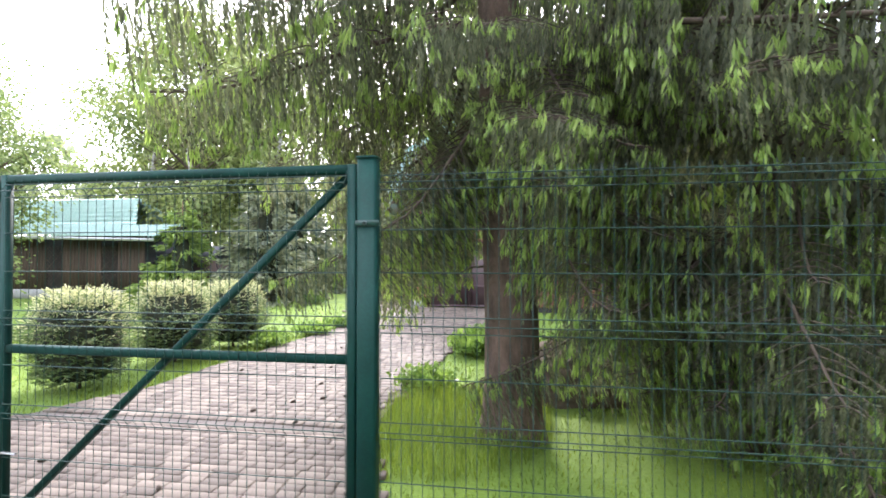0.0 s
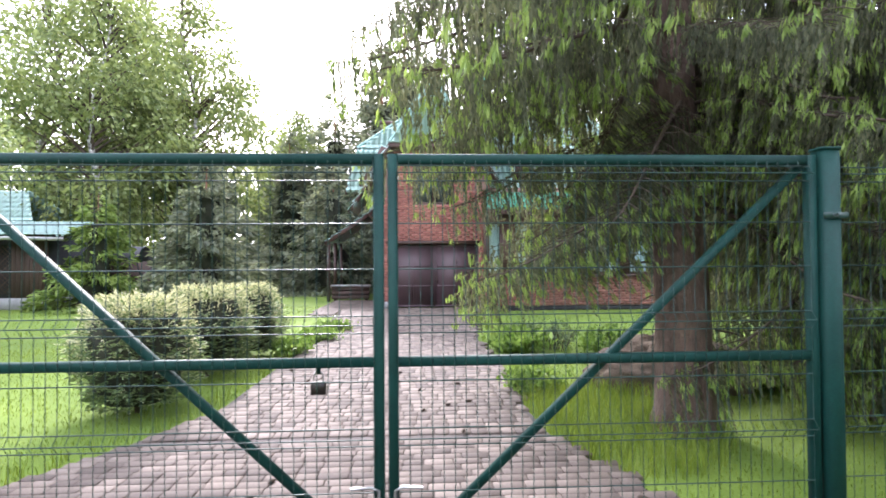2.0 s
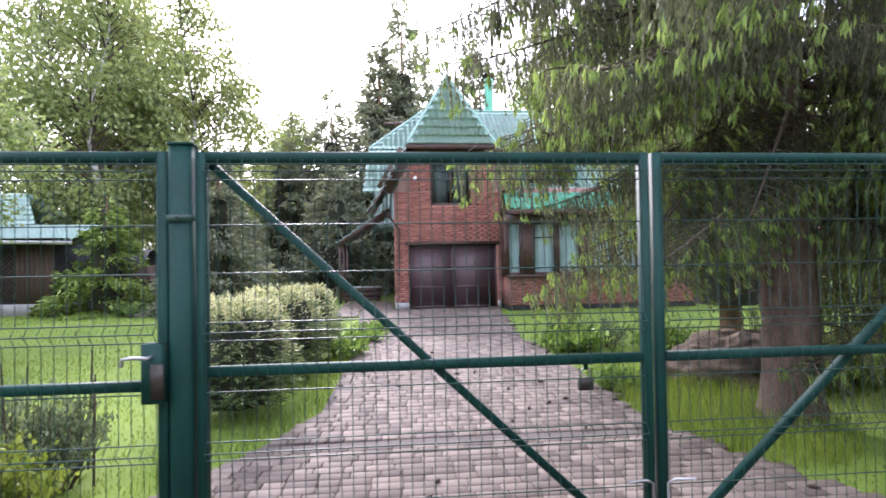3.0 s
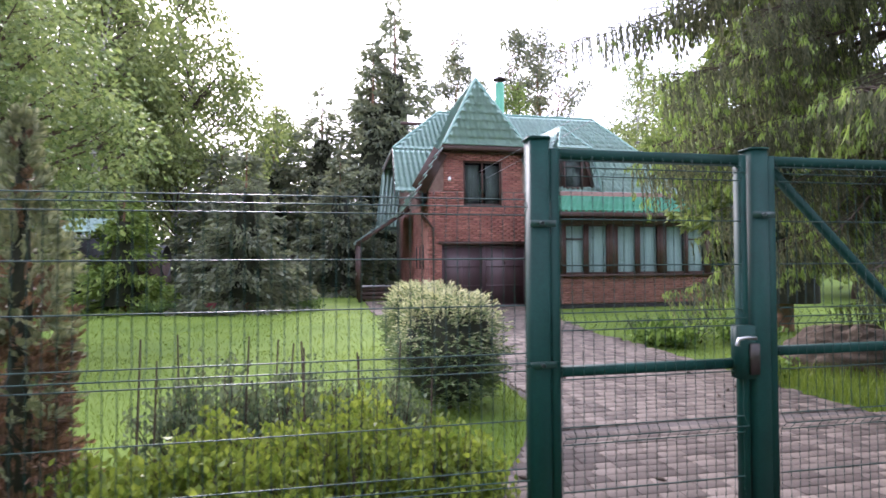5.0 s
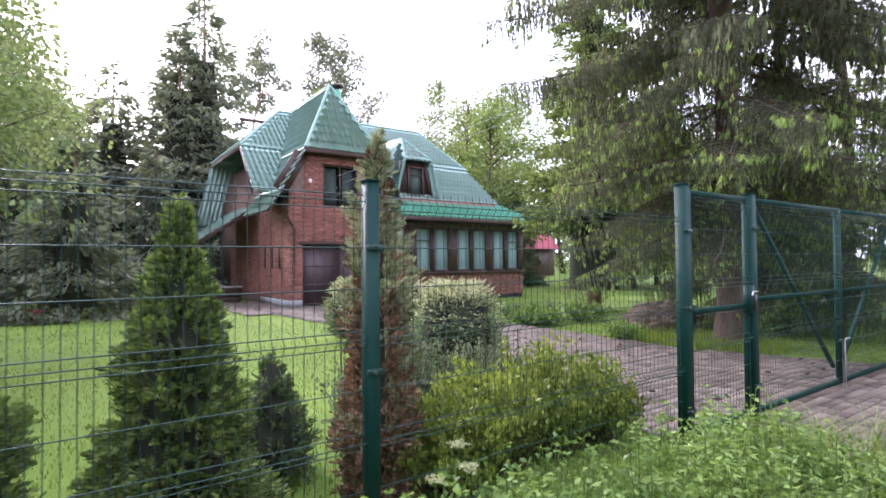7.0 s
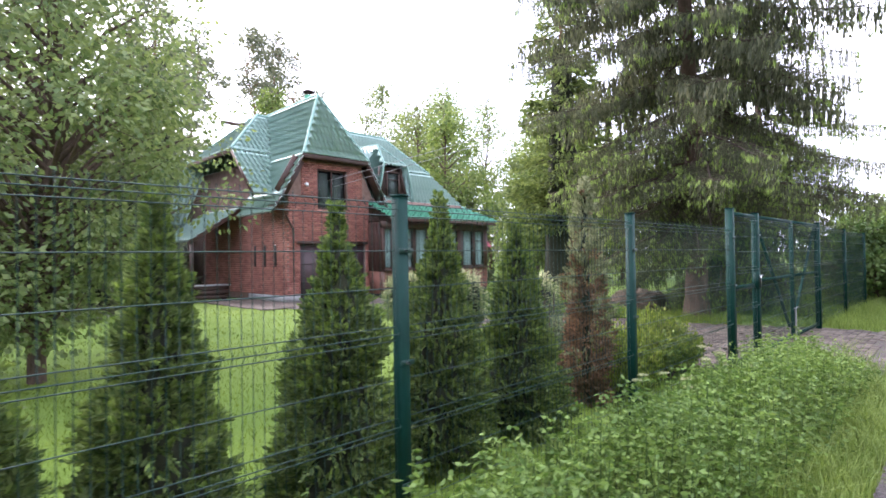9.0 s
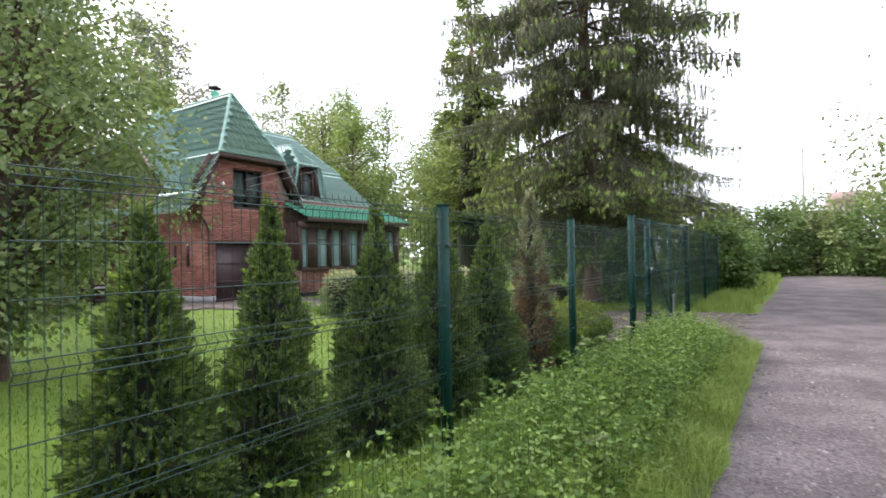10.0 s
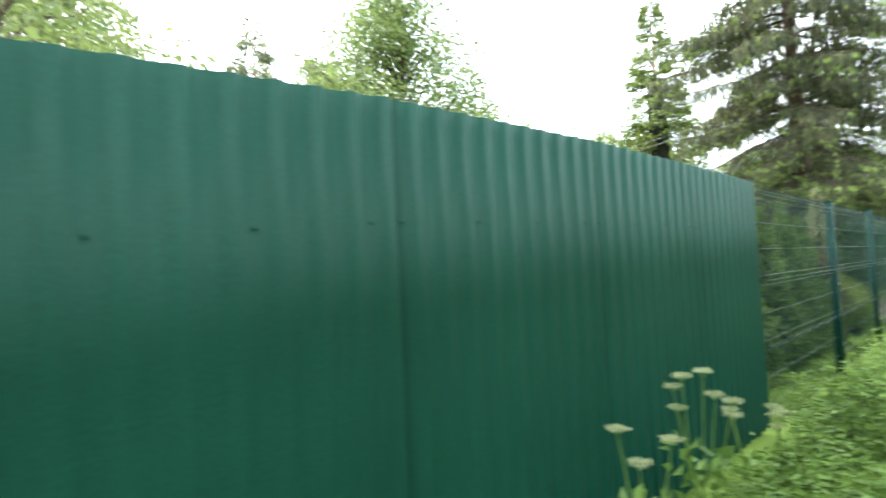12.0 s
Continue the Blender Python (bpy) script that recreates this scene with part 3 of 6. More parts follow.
def roof_face(poly, parent, name="roof_face", step=0.35, wave=0.19, mat="roof"):
    """Metal tile sheet over a convex polygon in space, rows along the level direction."""
    P = [Vector(p) for p in poly]
    nrm = (P[1] - P[0]).cross(P[2] - P[1]).normalized()
    if nrm.z < 0:
        nrm = -nrm
    h = Vector((0, 0, 1)).cross(nrm).normalized()
    up = nrm.cross(h).normalized()
    o = P[0]
    uv = [((p - o).dot(h), (p - o).dot(up)) for p in P]
    u0, u1 = min(a for a, _ in uv) - 0.02, max(a for a, _ in uv) + 0.02
    v0, v1 = min(b for _, b in uv) - 0.02, max(b for _, b in uv) + 0.02
    us = np.arange(u0, u1 + wave / 4, wave / 4)
    vs, zs = [], []
    v = v0
    while v < v1 + step:
        vs += [v + 0.035, v - 0.015]
        zs += [-0.022, 0.06]
        v += step
    hh, uu, nn, oo = np.array(h), np.array(up), np.array(nrm), np.array(o)
    wv = 0.013 * np.cos((us - u0) / wave * 2 * math.pi)
    V = oo + us[None, :, None] * hh + (np.array(vs)[:, None, None] - 0.025 * (wv / 0.013)[None, :, None]) * uu + (np.array(zs)[:, None, None] + wv[None, :, None]) * nn
    r, c = len(vs), len(us)
    i, j = np.meshgrid(np.arange(r - 1), np.arange(c - 1), indexing="ij")
    gg = Geo()
    gg.add(V, np.stack([i * c + j, i * c + j + 1, (i + 1) * c + j + 1, (i + 1) * c + j], -1))
    me = gg.mesh(name, ["roof"])
    bm = bmesh.new()
    bm.from_mesh(me)
    cen = sum(P, Vector()) / len(P)
    for k in range(len(P)):
        a, b = P[k], P[(k + 1) % len(P)]
        out = (b - a).cross(nrm).normalized()
        if (cen - a).dot(out) > 0:
            out = -out
        bmesh.ops.bisect_plane(bm, geom=bm.verts[:] + bm.edges[:] + bm.faces[:], plane_co=a, plane_no=out, clear_outer=True)
    ex = bmesh.ops.extrude_face_region(bm, geom=bm.faces[:])
    bmesh.ops.translate(bm, verts=[e for e in ex["geom"] if isinstance(e, bmesh.types.BMVert)], vec=-nrm * 0.03)
    bmesh.ops.recalc_face_normals(bm, faces=bm.faces[:])
    bm.to_mesh(me)
    bm.free()
    me.materials.clear()
    me.materials.append(M[mat])
    ob = new(name, me)
    ob.parent = parent
    return ob


roof = part("roof_deck", (lambda gg: (gg.beam((HX0 + 0.3, 19.6, 7.2), (HX1 - 0.9, 19.6, 7.2), 0.12, 0.12), gg)[1])(Geo()), ["brown"], house)
A, B = (0.13, 19.65, 7.73), (7.05, 19.65, 7.73)
CL, CR = (-2.0, 17.35, 5.67), (8.17, 17.35, 5.67)
KL, KR = (-2.15, 15.25, 3.82), (8.45, 15.25, 3.82)
CLb, CRb = (-2.0, 21.95, 5.67), (8.17, 21.95, 5.67)
KLb, KRb = (-2.15, 24.9, 3.1), (8.45, 24.9, 3.1)
roof_face([A, B, CR, CL], roof)
roof_face([CL, CR, KR, KL], roof)
roof_face([(2.5, 15.25, 3.82), (8.45, 15.25, 3.82), (8.62, 13.22, 3.05), (2.2, 13.22, 3.05)], roof, "veranda_roof", mat="roofgreen")
roof_face([A, B, CRb, CLb], roof)
roof_face([CLb, CRb, KRb, KLb], roof)
roof_face([A, CL, CLb], roof, "hip_face")
roof_face([B, CR, CRb], roof, "hip_face")
roof_face([(8.45, 15.25, 3.82), (8.62, 13.22, 3.05), (9.0, 13.6, 3.05), (9.0, 15.25, 3.45)], roof, "veranda_roof", mat="roofgreen")
# front cross gable
GA, GB = (0.73, 15.75, 7.85), (0.73, 19.9, 7.85)
GL, GR = (-0.68, 14.42, 5.24), (2.14, 14.42, 5.24)
GL2, GR2 = (-1.42, 14.38, 3.95), (2.84, 14.38, 3.95)
GL3, GR3 = (-1.95, 14.36, 3.10), (3.02, 14.36, 3.45)
roof_face([GA, GL, GR], roof, "gable_hip_face")
roof_face([GA, GL, (-0.68, 19.0, 5.24), GB], roof, "gable_roof_face")
roof_face([GA, GR, (2.14, 19.0, 5.24), GB], roof, "gable_roof_face")
roof_face([GL, GL2, (-1.42, 17.0, 3.95), (-0.68, 18.0, 5.24)], roof, "gable_roof_face")
roof_face([GR, GR2, (2.84, 16.6, 3.95), (2.14, 18.0, 5.24)], roof, "gable_roof_face")
roof_face([GL2, GL3, (-1.95, 17.0, 3.10), (-1.42, 17.0, 3.95)], roof, "gable_roof_face")
roof_face([GR2, GR3, (3.02, 15.6, 3.45), (2.84, 15.6, 3.95)], roof, "gable_roof_face")
# porch lean-to beside the house
roof_face([(-1.3, 18.0, 3.6), (-3.3, 18.0, 2.25), (-3.3, 21.6, 2.25), (-1.3, 21.6, 3.6)], roof, "porch_roof")
# ridge caps
for p, q in ((A, B), (GA, GB), (GA, GL), (GA, GR), (A, CL), (B, CR), (A, CLb), (B, CRb)):
    k = Geo()
    k.tube([Vector(p) + Vector((0, 0, 0.02)), Vector(q) + Vector((0, 0, 0.02))], 0.055, 8)
    part("ridge_cap", k, ["ridge"], roof)
# verge boards and soffits
for p, q in ((GL, GL2), (GL2, GL3), (GR, GR2), (GR2, GR3), (GL, GR), (CL, KL), (CR, KR), (KR, (8.62, 13.22, 3.05)), (CL, CLb), (CR, CRb), ((2.2, 13.22, 3.03), (8.62, 13.22, 3.03)), ((-1.3, 18.0, 3.58), (-3.3, 18.0, 2.23))):
    p, q = Vector(p), Vector(q)
    deep = 0.07 if abs(p.x - q.x) < 1.3 and p.y < 14.5 else 0.14
    k = Geo()
    k.beam(p - Vector((0, -0.015, deep / 2)), q - Vector((0, -0.015, deep / 2)), 0.03, deep)
    part("verge_board", k, ["brown"], roof)
for x0, x1 in ((-0.66, 2.12),):
    k = Geo()
    k.box((x0, 14.43, 5.10), (x1, 14.80, 5.14))
    part("soffit", k, ["brown"], roof)
for q in (((-0.72, 5.08), (-1.45, 3.8)), ((-1.45, 3.8), (-2.0, 3.05)), ((2.16, 5.08), (2.86, 3.8)), ((2.86, 3.8), (3.0, 3.4))):
    (xa, za), (xb, zb) = q
    k = Geo()
    k.beam((xa, 14.70, za), (xb, 14.70, zb), 0.5, 0.02, up=(za - zb, 0, abs(xb - xa)))
    part("soffit", k, ["brown"], roof)

# walls: the core carries mortar, bricks come last
k = Geo()
WX0, WX1 = -1.12, 2.35
OPEN = ((-0.68, 2.17, 0.0, 2.05), (0.05, 1.36, 3.33, 4.82))


def pierced(gg, x0, x1, y0, y1, z0, z1, openings):
    xs = sorted({x0, x1, *[o[0] for o in openings], *[o[1] for o in openings]})
    zs = sorted({z0, z1, *[o[2] for o in openings], *[o[3] for o in openings]})
    for a, b in zip(xs, xs[1:]):
        for c, d in zip(zs, zs[1:]):
            if not any(o[0] <= (a + b) / 2 <= o[1] and o[2] <= (c + d) / 2 <= o[3] for o in openings):
                gg.box((a, y0, c), (b, y1, d))


pierced(k, WX0, WX1, HY0 + 0.01, HY0 + 0.32, 0, 3.8, OPEN[:1] + ((0.05, 1.36, 3.33, 3.8),))
pierced(k, -0.62, 2.05, HY0 + 0.01, HY0 + 0.32, 3.8, 5.12, ((0.05, 1.36, 3.8, 4.82),))
k.box((WX0, HY0 + 0.32, 0), (WX0 + 0.3, HY0 + 3.2, 3.5))
k.box((WX0, HY0 + 3.2, 0), (WX0 + 0.3, HY1, 5.3))
k.box((WX0 + 0.3, HY1 - 0.3, 0), (HX1, HY1, 3.4))
k.box((HX1 - 0.3, 15.2, 0), (HX1, HY1 - 0.3, 3.6))
k.box((WX1, 15.0, 2.9), (HX1, 15.2, 3.9))
k.add([(WX0, HY0 + 0.012, 3.8), (-0.62, HY0 + 0.012, 3.8), (-0.62, HY0 + 0.012, 4.75), (-0.63, HY0 + 0.012, 4.75)], [(0, 1, 2, 3)])
k.add([(2.05, HY0 + 0.012, 3.8), (2.6, HY0 + 0.012, 3.8), (2.06, HY0 + 0.012, 4.85), (2.05, HY0 + 0.012, 4.85)], [(0, 1, 2, 3)])
wall = part("wall", k, ["mortar"], house)
# added walls behind the openings, painted with the darkness of unlit rooms
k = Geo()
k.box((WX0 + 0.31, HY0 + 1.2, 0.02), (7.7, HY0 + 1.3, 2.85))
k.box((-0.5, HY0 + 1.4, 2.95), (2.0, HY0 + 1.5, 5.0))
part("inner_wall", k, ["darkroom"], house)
# floor between the storeys, in the same painted room shade
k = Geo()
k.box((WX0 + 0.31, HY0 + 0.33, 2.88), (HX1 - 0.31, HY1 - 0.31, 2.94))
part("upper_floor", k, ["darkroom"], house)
k = Geo()
k.box((WX0 - 0.0, 14.745, -0.02), (-0.69, 14.758, 0.22))
part("plinth", k, ["plinth"], house)
k = Geo()
k.box((2.18, 14.745, -0.02), (2.30, 14.758, 0.22))
part("plinth", k, ["plinth"], house)

# garage door
door = part("garage_door", (lambda gg: (gg.box((-0.67, HY0 + 0.10, 0.03), (0.742, HY0 + 0.15, 2.03)), gg.box((0.752, HY0 + 0.10, 0.03), (2.16, HY0 + 0.15, 2.03)), gg)[2])(Geo()), ["garage"], house, "purple-brown steel garage door of two leaves")
for x0, x1 in ((-0.66, 0.735), (0.76, 2.15)):
    for z in (0.06, 0.70, 1.34, 1.98):
        k = Geo()
        k.beam((x0, HY0 + 0.09, z), (x1, HY0 + 0.09, z), 0.02, 0.05)
        part("door_rib", k, ["garage"], door)
    for x in (x0 + 0.02, (x0 + x1) / 2, x1 - 0.02):
        k = Geo()
        k.beam((x, HY0 + 0.088, 0.08), (x, HY0 + 0.088, 1.97), 0.045, 0.02, up=(0, 1, 0))
        part("door_rib", k, ["garage"], door)
for x, z in ((0.68, 1.5), (0.82, 0.9), (1.45, 1.5)):
    k = Geo()
    k.beam((x, HY0 + 0.07, z - 0.09), (x, HY0 + 0.07, z + 0.09), 0.03, 0.03, up=(0, 1, 0))
    part("door_handle", k, ["brown"], door)
k = Geo()
k.beam((-0.80, HY0 - 0.01, 2.10), (2.26, HY0 - 0.01, 2.10), 0.1, 0.09)
part("lintel", k, ["brown"], door)


def window(x0, x1, z0, z1, y, mull=1, name="window", cur=True, cross=False, parent=None):
    w = part(name, (lambda gg: (gg.beam((x0 + 0.035, y, z0), (x0 + 0.035, y, z1), 0.07, 0.08, up=(0, 1, 0)), gg.beam((x1 - 0.035, y, z0), (x1 - 0.035, y, z1), 0.07, 0.08, up=(0, 1, 0)),
             gg.beam((x0 + 0.07, y, z0 + 0.035), (x1 - 0.07, y, z0 + 0.035), 0.08, 0.07), gg.beam((x0 + 0.07, y, z1 - 0.035), (x1 - 0.07, y, z1 - 0.035), 0.08, 0.07), gg)[4])(Geo()), ["brown"], parent or house, "brown wooden window")
    for i in range(1, mull + 1):
        k = Geo()
        x = x0 + (x1 - x0) * i / (mull + 1)
        k.beam((x, y, z0 + 0.07), (x, y, z1 - 0.07), 0.05, 0.06, up=(0, 1, 0))
        part("mullion", k, ["brown"], w)
    if cross:
        k = Geo()
        k.beam((x0 + 0.07, y, z0 * 0.3 + z1 * 0.7), (x1 - 0.07, y, z0 * 0.3 + z1 * 0.7), 0.04, 0.04)
        part("crossbar", k, ["brown"], w)
    k = Geo()
    k.box((x0 + 0.05, y + 0.002, z0 + 0.05), (x1 - 0.05, y + 0.006, z1 - 0.05))
    p = part("pane", k, ["glass"], w)
    p.visible_shadow = False
    if cur:
        k = Geo()
        n = int((x1 - x0) / 0.03)
        xs = np.linspace(x0 + 0.06, x1 - 0.06, n)
        ysn = y + 0.045 + 0.006 * np.sin(xs * 60)
        v = np.concatenate([np.stack([xs, ysn, np.full(n, z0 + 0.04)], 1), np.stack([xs, ysn, np.full(n, z1 - 0.05)], 1)])
        k.add(v, [(i, i + 1, n + i + 1, n + i) for i in range(n - 1)])
        part("curtain", k, ["curtain"], w, "pale blue-grey curtain")
    return w


window(0.05, 1.36, 3.33, 4.82, HY0 + 0.10, 1, cur=False)
k = Geo()
k.box((0.09, HY0 + 0.22, 3.4), (0.62, HY0 + 0.24, 4.7))
k.box((0.85, HY0 + 0.22, 3.4), (1.3, HY0 + 0.24, 4.7))
part("net_curtain", k, ["netcloth"], house, "grey net curtain")

# veranda
ver = part("veranda", (lambda gg: (gg.box((2.33, 13.80, 0.12), (8.38, 13.98, 1.0)), gg.box((8.20, 13.98, 0.12), (8.38, 15.18, 1.0)), gg)[2])(Geo()), ["mortar"], house)
k = Geo()
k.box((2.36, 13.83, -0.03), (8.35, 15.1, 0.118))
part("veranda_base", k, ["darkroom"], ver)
k = Geo()
k.box((2.335, 13.99, 0.125), (2.45, 14.745, 1.0))
part("side_wall", k, ["brick2"], ver)
for y in (13.93, 14.17, 14.41, 14.65):
    k = Geo()
    k.beam((2.34, y, 1.01), (2.34, y, 2.9), 0.22, 0.05, up=(1, 0, 0))
    part("side_board", k, ["brown"], ver)
k = Geo()
k.beam((2.28, 13.76, 1.035), (8.42, 13.76, 1.035), 0.16, 0.07)
part("sill", k, ["brown"], ver)
k = Geo()
k.beam((2.2, 13.80, 2.80), (8.45, 13.80, 2.80), 0.14, 0.22)
part("head_beam", k, ["brown"], ver)
k = Geo()
k.box((2.36, 13.3, 2.935), (8.5, 15.1, 2.96))
part("veranda_ceiling", k, ["brown"], ver)
panes = ((2.30, 2.76, 0), (3.10, 3.84, 1), (3.88, 4.64, 0), (4.90, 5.66, 0), (5.70, 6.46, 0), (6.66, 7.42, 0), (7.46, 8.16, 1))
for x0, x1, cr in panes:
    window(x0, x1, 1.07, 2.69, 13.80, 0, cross=bool(cr), parent=ver)
edges = [2.22] + [v for p in panes for v in p[:2]] + [8.36]
for a, b in zip(edges[::2], edges[1::2]):
    if b - a > 0.01:
        k = Geo()
        k.beam(((a + b) / 2, 13.80, 1.07), ((a + b) / 2, 13.80, 2.69), max(b - a - 0.004, 0.03), 0.12, up=(0, 1, 0))
        part("veranda_post", k, ["brown"], ver)
k = Geo()
k.beam((8.30, 14.0, 1.9), (8.30, 15.1, 1.9), 0.1, 1.6)
part("side_boarding", k, ["brown"], ver)
# added board behind the panes, coloured as the veranda's shaded inside
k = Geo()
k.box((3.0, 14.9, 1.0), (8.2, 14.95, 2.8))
part("room_shade_board", k, ["darkroom"], ver)

# dormer
dor = part("dormer", (lambda gg: (gg.beam((3.42, 15.55, 3.95), (3.78, 15.55, 5.38), 0.12, 0.08, up=(0, 1, 0)), gg.beam((5.06, 15.55, 3.95), (4.68, 15.55, 5.38), 0.12, 0.08, up=(0, 1, 0)),
           gg.box((3.55, 15.58, 3.9), (4.95, 15.66, 5.4)), gg)[3])(Geo()), ["brown"], house)
window(3.86, 4.60, 4.05, 5.2, 15.50, 0, "dormer_window", cur=False, cross=True, parent=dor)
k = Geo()
k.box((3.90, 15.555, 4.09), (4.56, 15.575, 5.16))
part("net_curtain", k, ["netcloth"], dor, "grey net curtain")
DA, DL, DR = (4.25, 16.6, 6.55), (3.62, 15.3, 5.45), (4.86, 15.3, 5.45)
roof_face([DA, DL, DR], dor, "dormer_roof_face", wave=0.19)
roof_face([DA, DL, (3.25, 15.3, 3.95), (3.0, 15.5, 3.95), (4.25, 18.4, 6.6)], dor, "dormer_roof_face")
roof_face([DA, DR, (5.25, 15.3, 3.85), (5.5, 15.5, 3.95), (4.25, 18.4, 6.6)], dor, "dormer_roof_face")
for p, q in ((DA, DL), (DA, DR), (DL, (3.25, 15.3, 3.9)), (DR, (5.25, 15.3, 3.8)), (DA, (4.25, 18.2, 6.6))):
    k = Geo()
    k.tube([Vector(p) + Vector((0, -0.01, 0.02)), Vector(q) + Vector((0, -0.01, 0.02))], 0.04, 6)
    part("ridge_cap", k, ["ridge"], dor)
# chimney pipe
ch = part("chimney", (lambda gg: (gg.tube([(3.0, 20.2, 7.0), (3.0, 20.2, 9.3)], 0.19, 10), gg)[1])(Geo()), ["roofgreen"], house, "green metal chimney pipe", smooth=True)
k = Geo()
k.tube([(3.0, 20.2, 9.45), (3.0, 20.2, 9.48), (3.0, 20.2, 9.62)], [0.3, 0.3, 0.02], 10)
part("chimney_cap", k, ["brown"], ch)
k = Geo()
for a in (0.7, 2.3, 3.9, 5.5):
    k.tube([(3.0 + 0.17 * math.cos(a), 20.2 + 0.17 * math.sin(a), 9.25), (3.0 + 0.17 * math.cos(a), 20.2 + 0.17 * math.sin(a), 9.47)], 0.012, 4)
part("cap_strut", k, ["brown"], ch)
# downpipe
k = Geo()
k.tube([(-1.35, 14.5, 3.0), (-1.2, 14.6, 2.85), (-0.98, 14.68, 2.55), (-0.98, 14.68, 0.15)], 0.04, 8)
part("downpipe", k, ["brown"], house, smooth=True)
for y in (15.7, 16.5, 17.3):
    sw = part("slit_window", (lambda gg: (gg.beam((WX0 - 0.012, y, 1.25), (WX0 - 0.012, y, 2.05), 0.03, 0.16, up=(0, 1, 0)), gg)[1])(Geo()), ["brown"], house)
    k = Geo()
    k.box((WX0 - 0.032, y - 0.05, 1.3), (WX0 - 0.028, y + 0.05, 2.0))
    part("pane", k, ["darkroom"], sw)
k = Geo()
k.box((WX0 - 0.025, 14.76, -0.02), (WX0 - 0.010, 17.9, 0.22))
part("plinth", k, ["plinth"], house)
# porch posts and bench
for y in (18.1, 19.8, 21.5):
    k = Geo()
    k.beam((-3.18, y, -0.02), (-3.18, y, 2.26), 0.12, 0.12)
    part("porch_post", k, ["brown"], house)
bench = thing("wood_stack", (-2.4, 18.6, 0), "low dark covered stack under the porch roof", "bench")
for i in range(3):
    k = Geo()
    k.beam((-0.7, 0, 0.12 + i * 0.17), (0.7, 0, 0.12 + i * 0.17), 0.5 + 0.05 * (i % 2), 0.14)
    part("plank_layer", k, ["board"], bench)
k = Geo()
k.beam((-0.75, 0, 0.56), (0.75, 0, 0.56), 0.62, 0.05)
part("cover", k, ["plinth"], bench)
for x in (-0.6, 0.6):
    k = Geo()
    k.beam((x, 0, -0.02), (x, 0, 0.05), 0.1, 0.3)
    part("foot", k, ["brown"], bench)
# wall lamp and cables
lamp = part("wall_lamp", (lambda gg: (gg.tube([(-0.45, 14.75, 4.2), (-0.45, 14.62, 4.2), (-0.45, 14.60, 4.12)], [0.03, 0.05, 0.06], 8), gg)[1])(Geo()), ["white"], house)
for i, (dx, z0) in enumerate(((0.0, 4.5), (0.25, 4.3))):
    cb = Geo()
    s = np.linspace(0, 1, 14)
    p0, p1 = np.array((0.5 + dx, 14.7, z0 - 0.1)), np.array((5.5 + dx, -4.8, 7.6))
    pts = p0 + (p1 - p0) * s[:, None] - np.array((0, 0, 1.0)) * (0.9 * s * (1 - s))[:, None]
    cb.tube(pts, 0.008, 4)
    solid("cable", cb, ["cable"], "thin overhead cable running to the house gable", "cable", group="overhead cables")

# neighbours
nb = thing("neighbour_house", (-9.5, 40, 0), "grey two-storey neighbouring house with a dark steep roof, behind trees", "house")
k = Geo()
k.box((-2.2, 0, -0.03), (2.2, 7, 6.6))
k.add([(-2.2, 0.0, 6.6), (2.2, 0.0, 6.6), (0.05, 0, 9.4), (-0.05, 0, 9.4)], [(0, 1, 2, 3)])
part("wall", k, ["farwall"], nb)
k = Geo()
k.add([(-2.7, -0.4, 6.1), (0, -0.4, 9.7), (0, 7.4, 9.7), (-2.7, 7.4, 6.1), (2.7, -0.4, 6.1), (2.7, 7.4, 6.1), (-2.7, -0.4, 6.25), (0, -0.4, 9.9), (0, 7.4, 9.9), (-2.7, 7.4, 6.25), (2.7, -0.4, 6.25), (2.7, 7.4, 6.25)],
      [(0, 1, 2, 3), (1, 4, 5, 2), (6, 9, 8, 7), (7, 8, 11, 10), (0, 6, 7, 1), (1, 7, 10, 4)])
part("roof", k, ["darkroof"], nb)
for x, z in ((-1.2, 4.6), (0.6, 4.6), (-1.2, 1.4), (0.6, 1.4)):
    k = Geo()
    k.box((x, -0.06, z), (x + 1.1, -0.02, z + 1.5))
    w = part("window", k, ["white"], nb)
    k = Geo()
    k.box((x + 0.08, -0.075, z + 0.08), (x + 0.52, -0.065, z + 1.42))
    k.box((x + 0.58, -0.075, z + 0.08), (x + 1.02, -0.065, z + 1.42))
    part("pane", k, ["darkroom"], w)

rh = thing("garden_shed", (29, 33, 0), "small garden house with a crimson roof, beyond the lawn", "shed")
k = Geo()
k.box((-1.8, 0, -0.03), (1.8, 3, 2.6))
part("wall", k, ["brown"], rh)
k = Geo()
k.add([(-2.2, -0.4, 2.4), (2.2, -0.4, 2.4), (2.0, 1.5, 4.6), (-2.0, 1.5, 4.6), (-2.2, 3.4, 2.4), (2.2, 3.4, 2.4), (-2.2, -0.4, 2.5), (2.2, -0.4, 2.5), (2.0, 1.5, 4.7), (-2.0, 1.5, 4.7), (-2.2, 3.4, 2.5), (2.2, 3.4, 2.5)],
      [(0, 1, 2, 3), (3, 2, 5, 4), (6, 9, 8, 7), (9, 10, 11, 8), (0, 6, 7, 1), (0, 3, 9, 6), (1, 7, 8, 2)])
part("roof", k, ["redpaint"], rh)
k = Geo()
k.box((1.0, 1.2, 4.5), (1.4, 1.6, 5.2))
part("chimney", k, ["white"], rh)

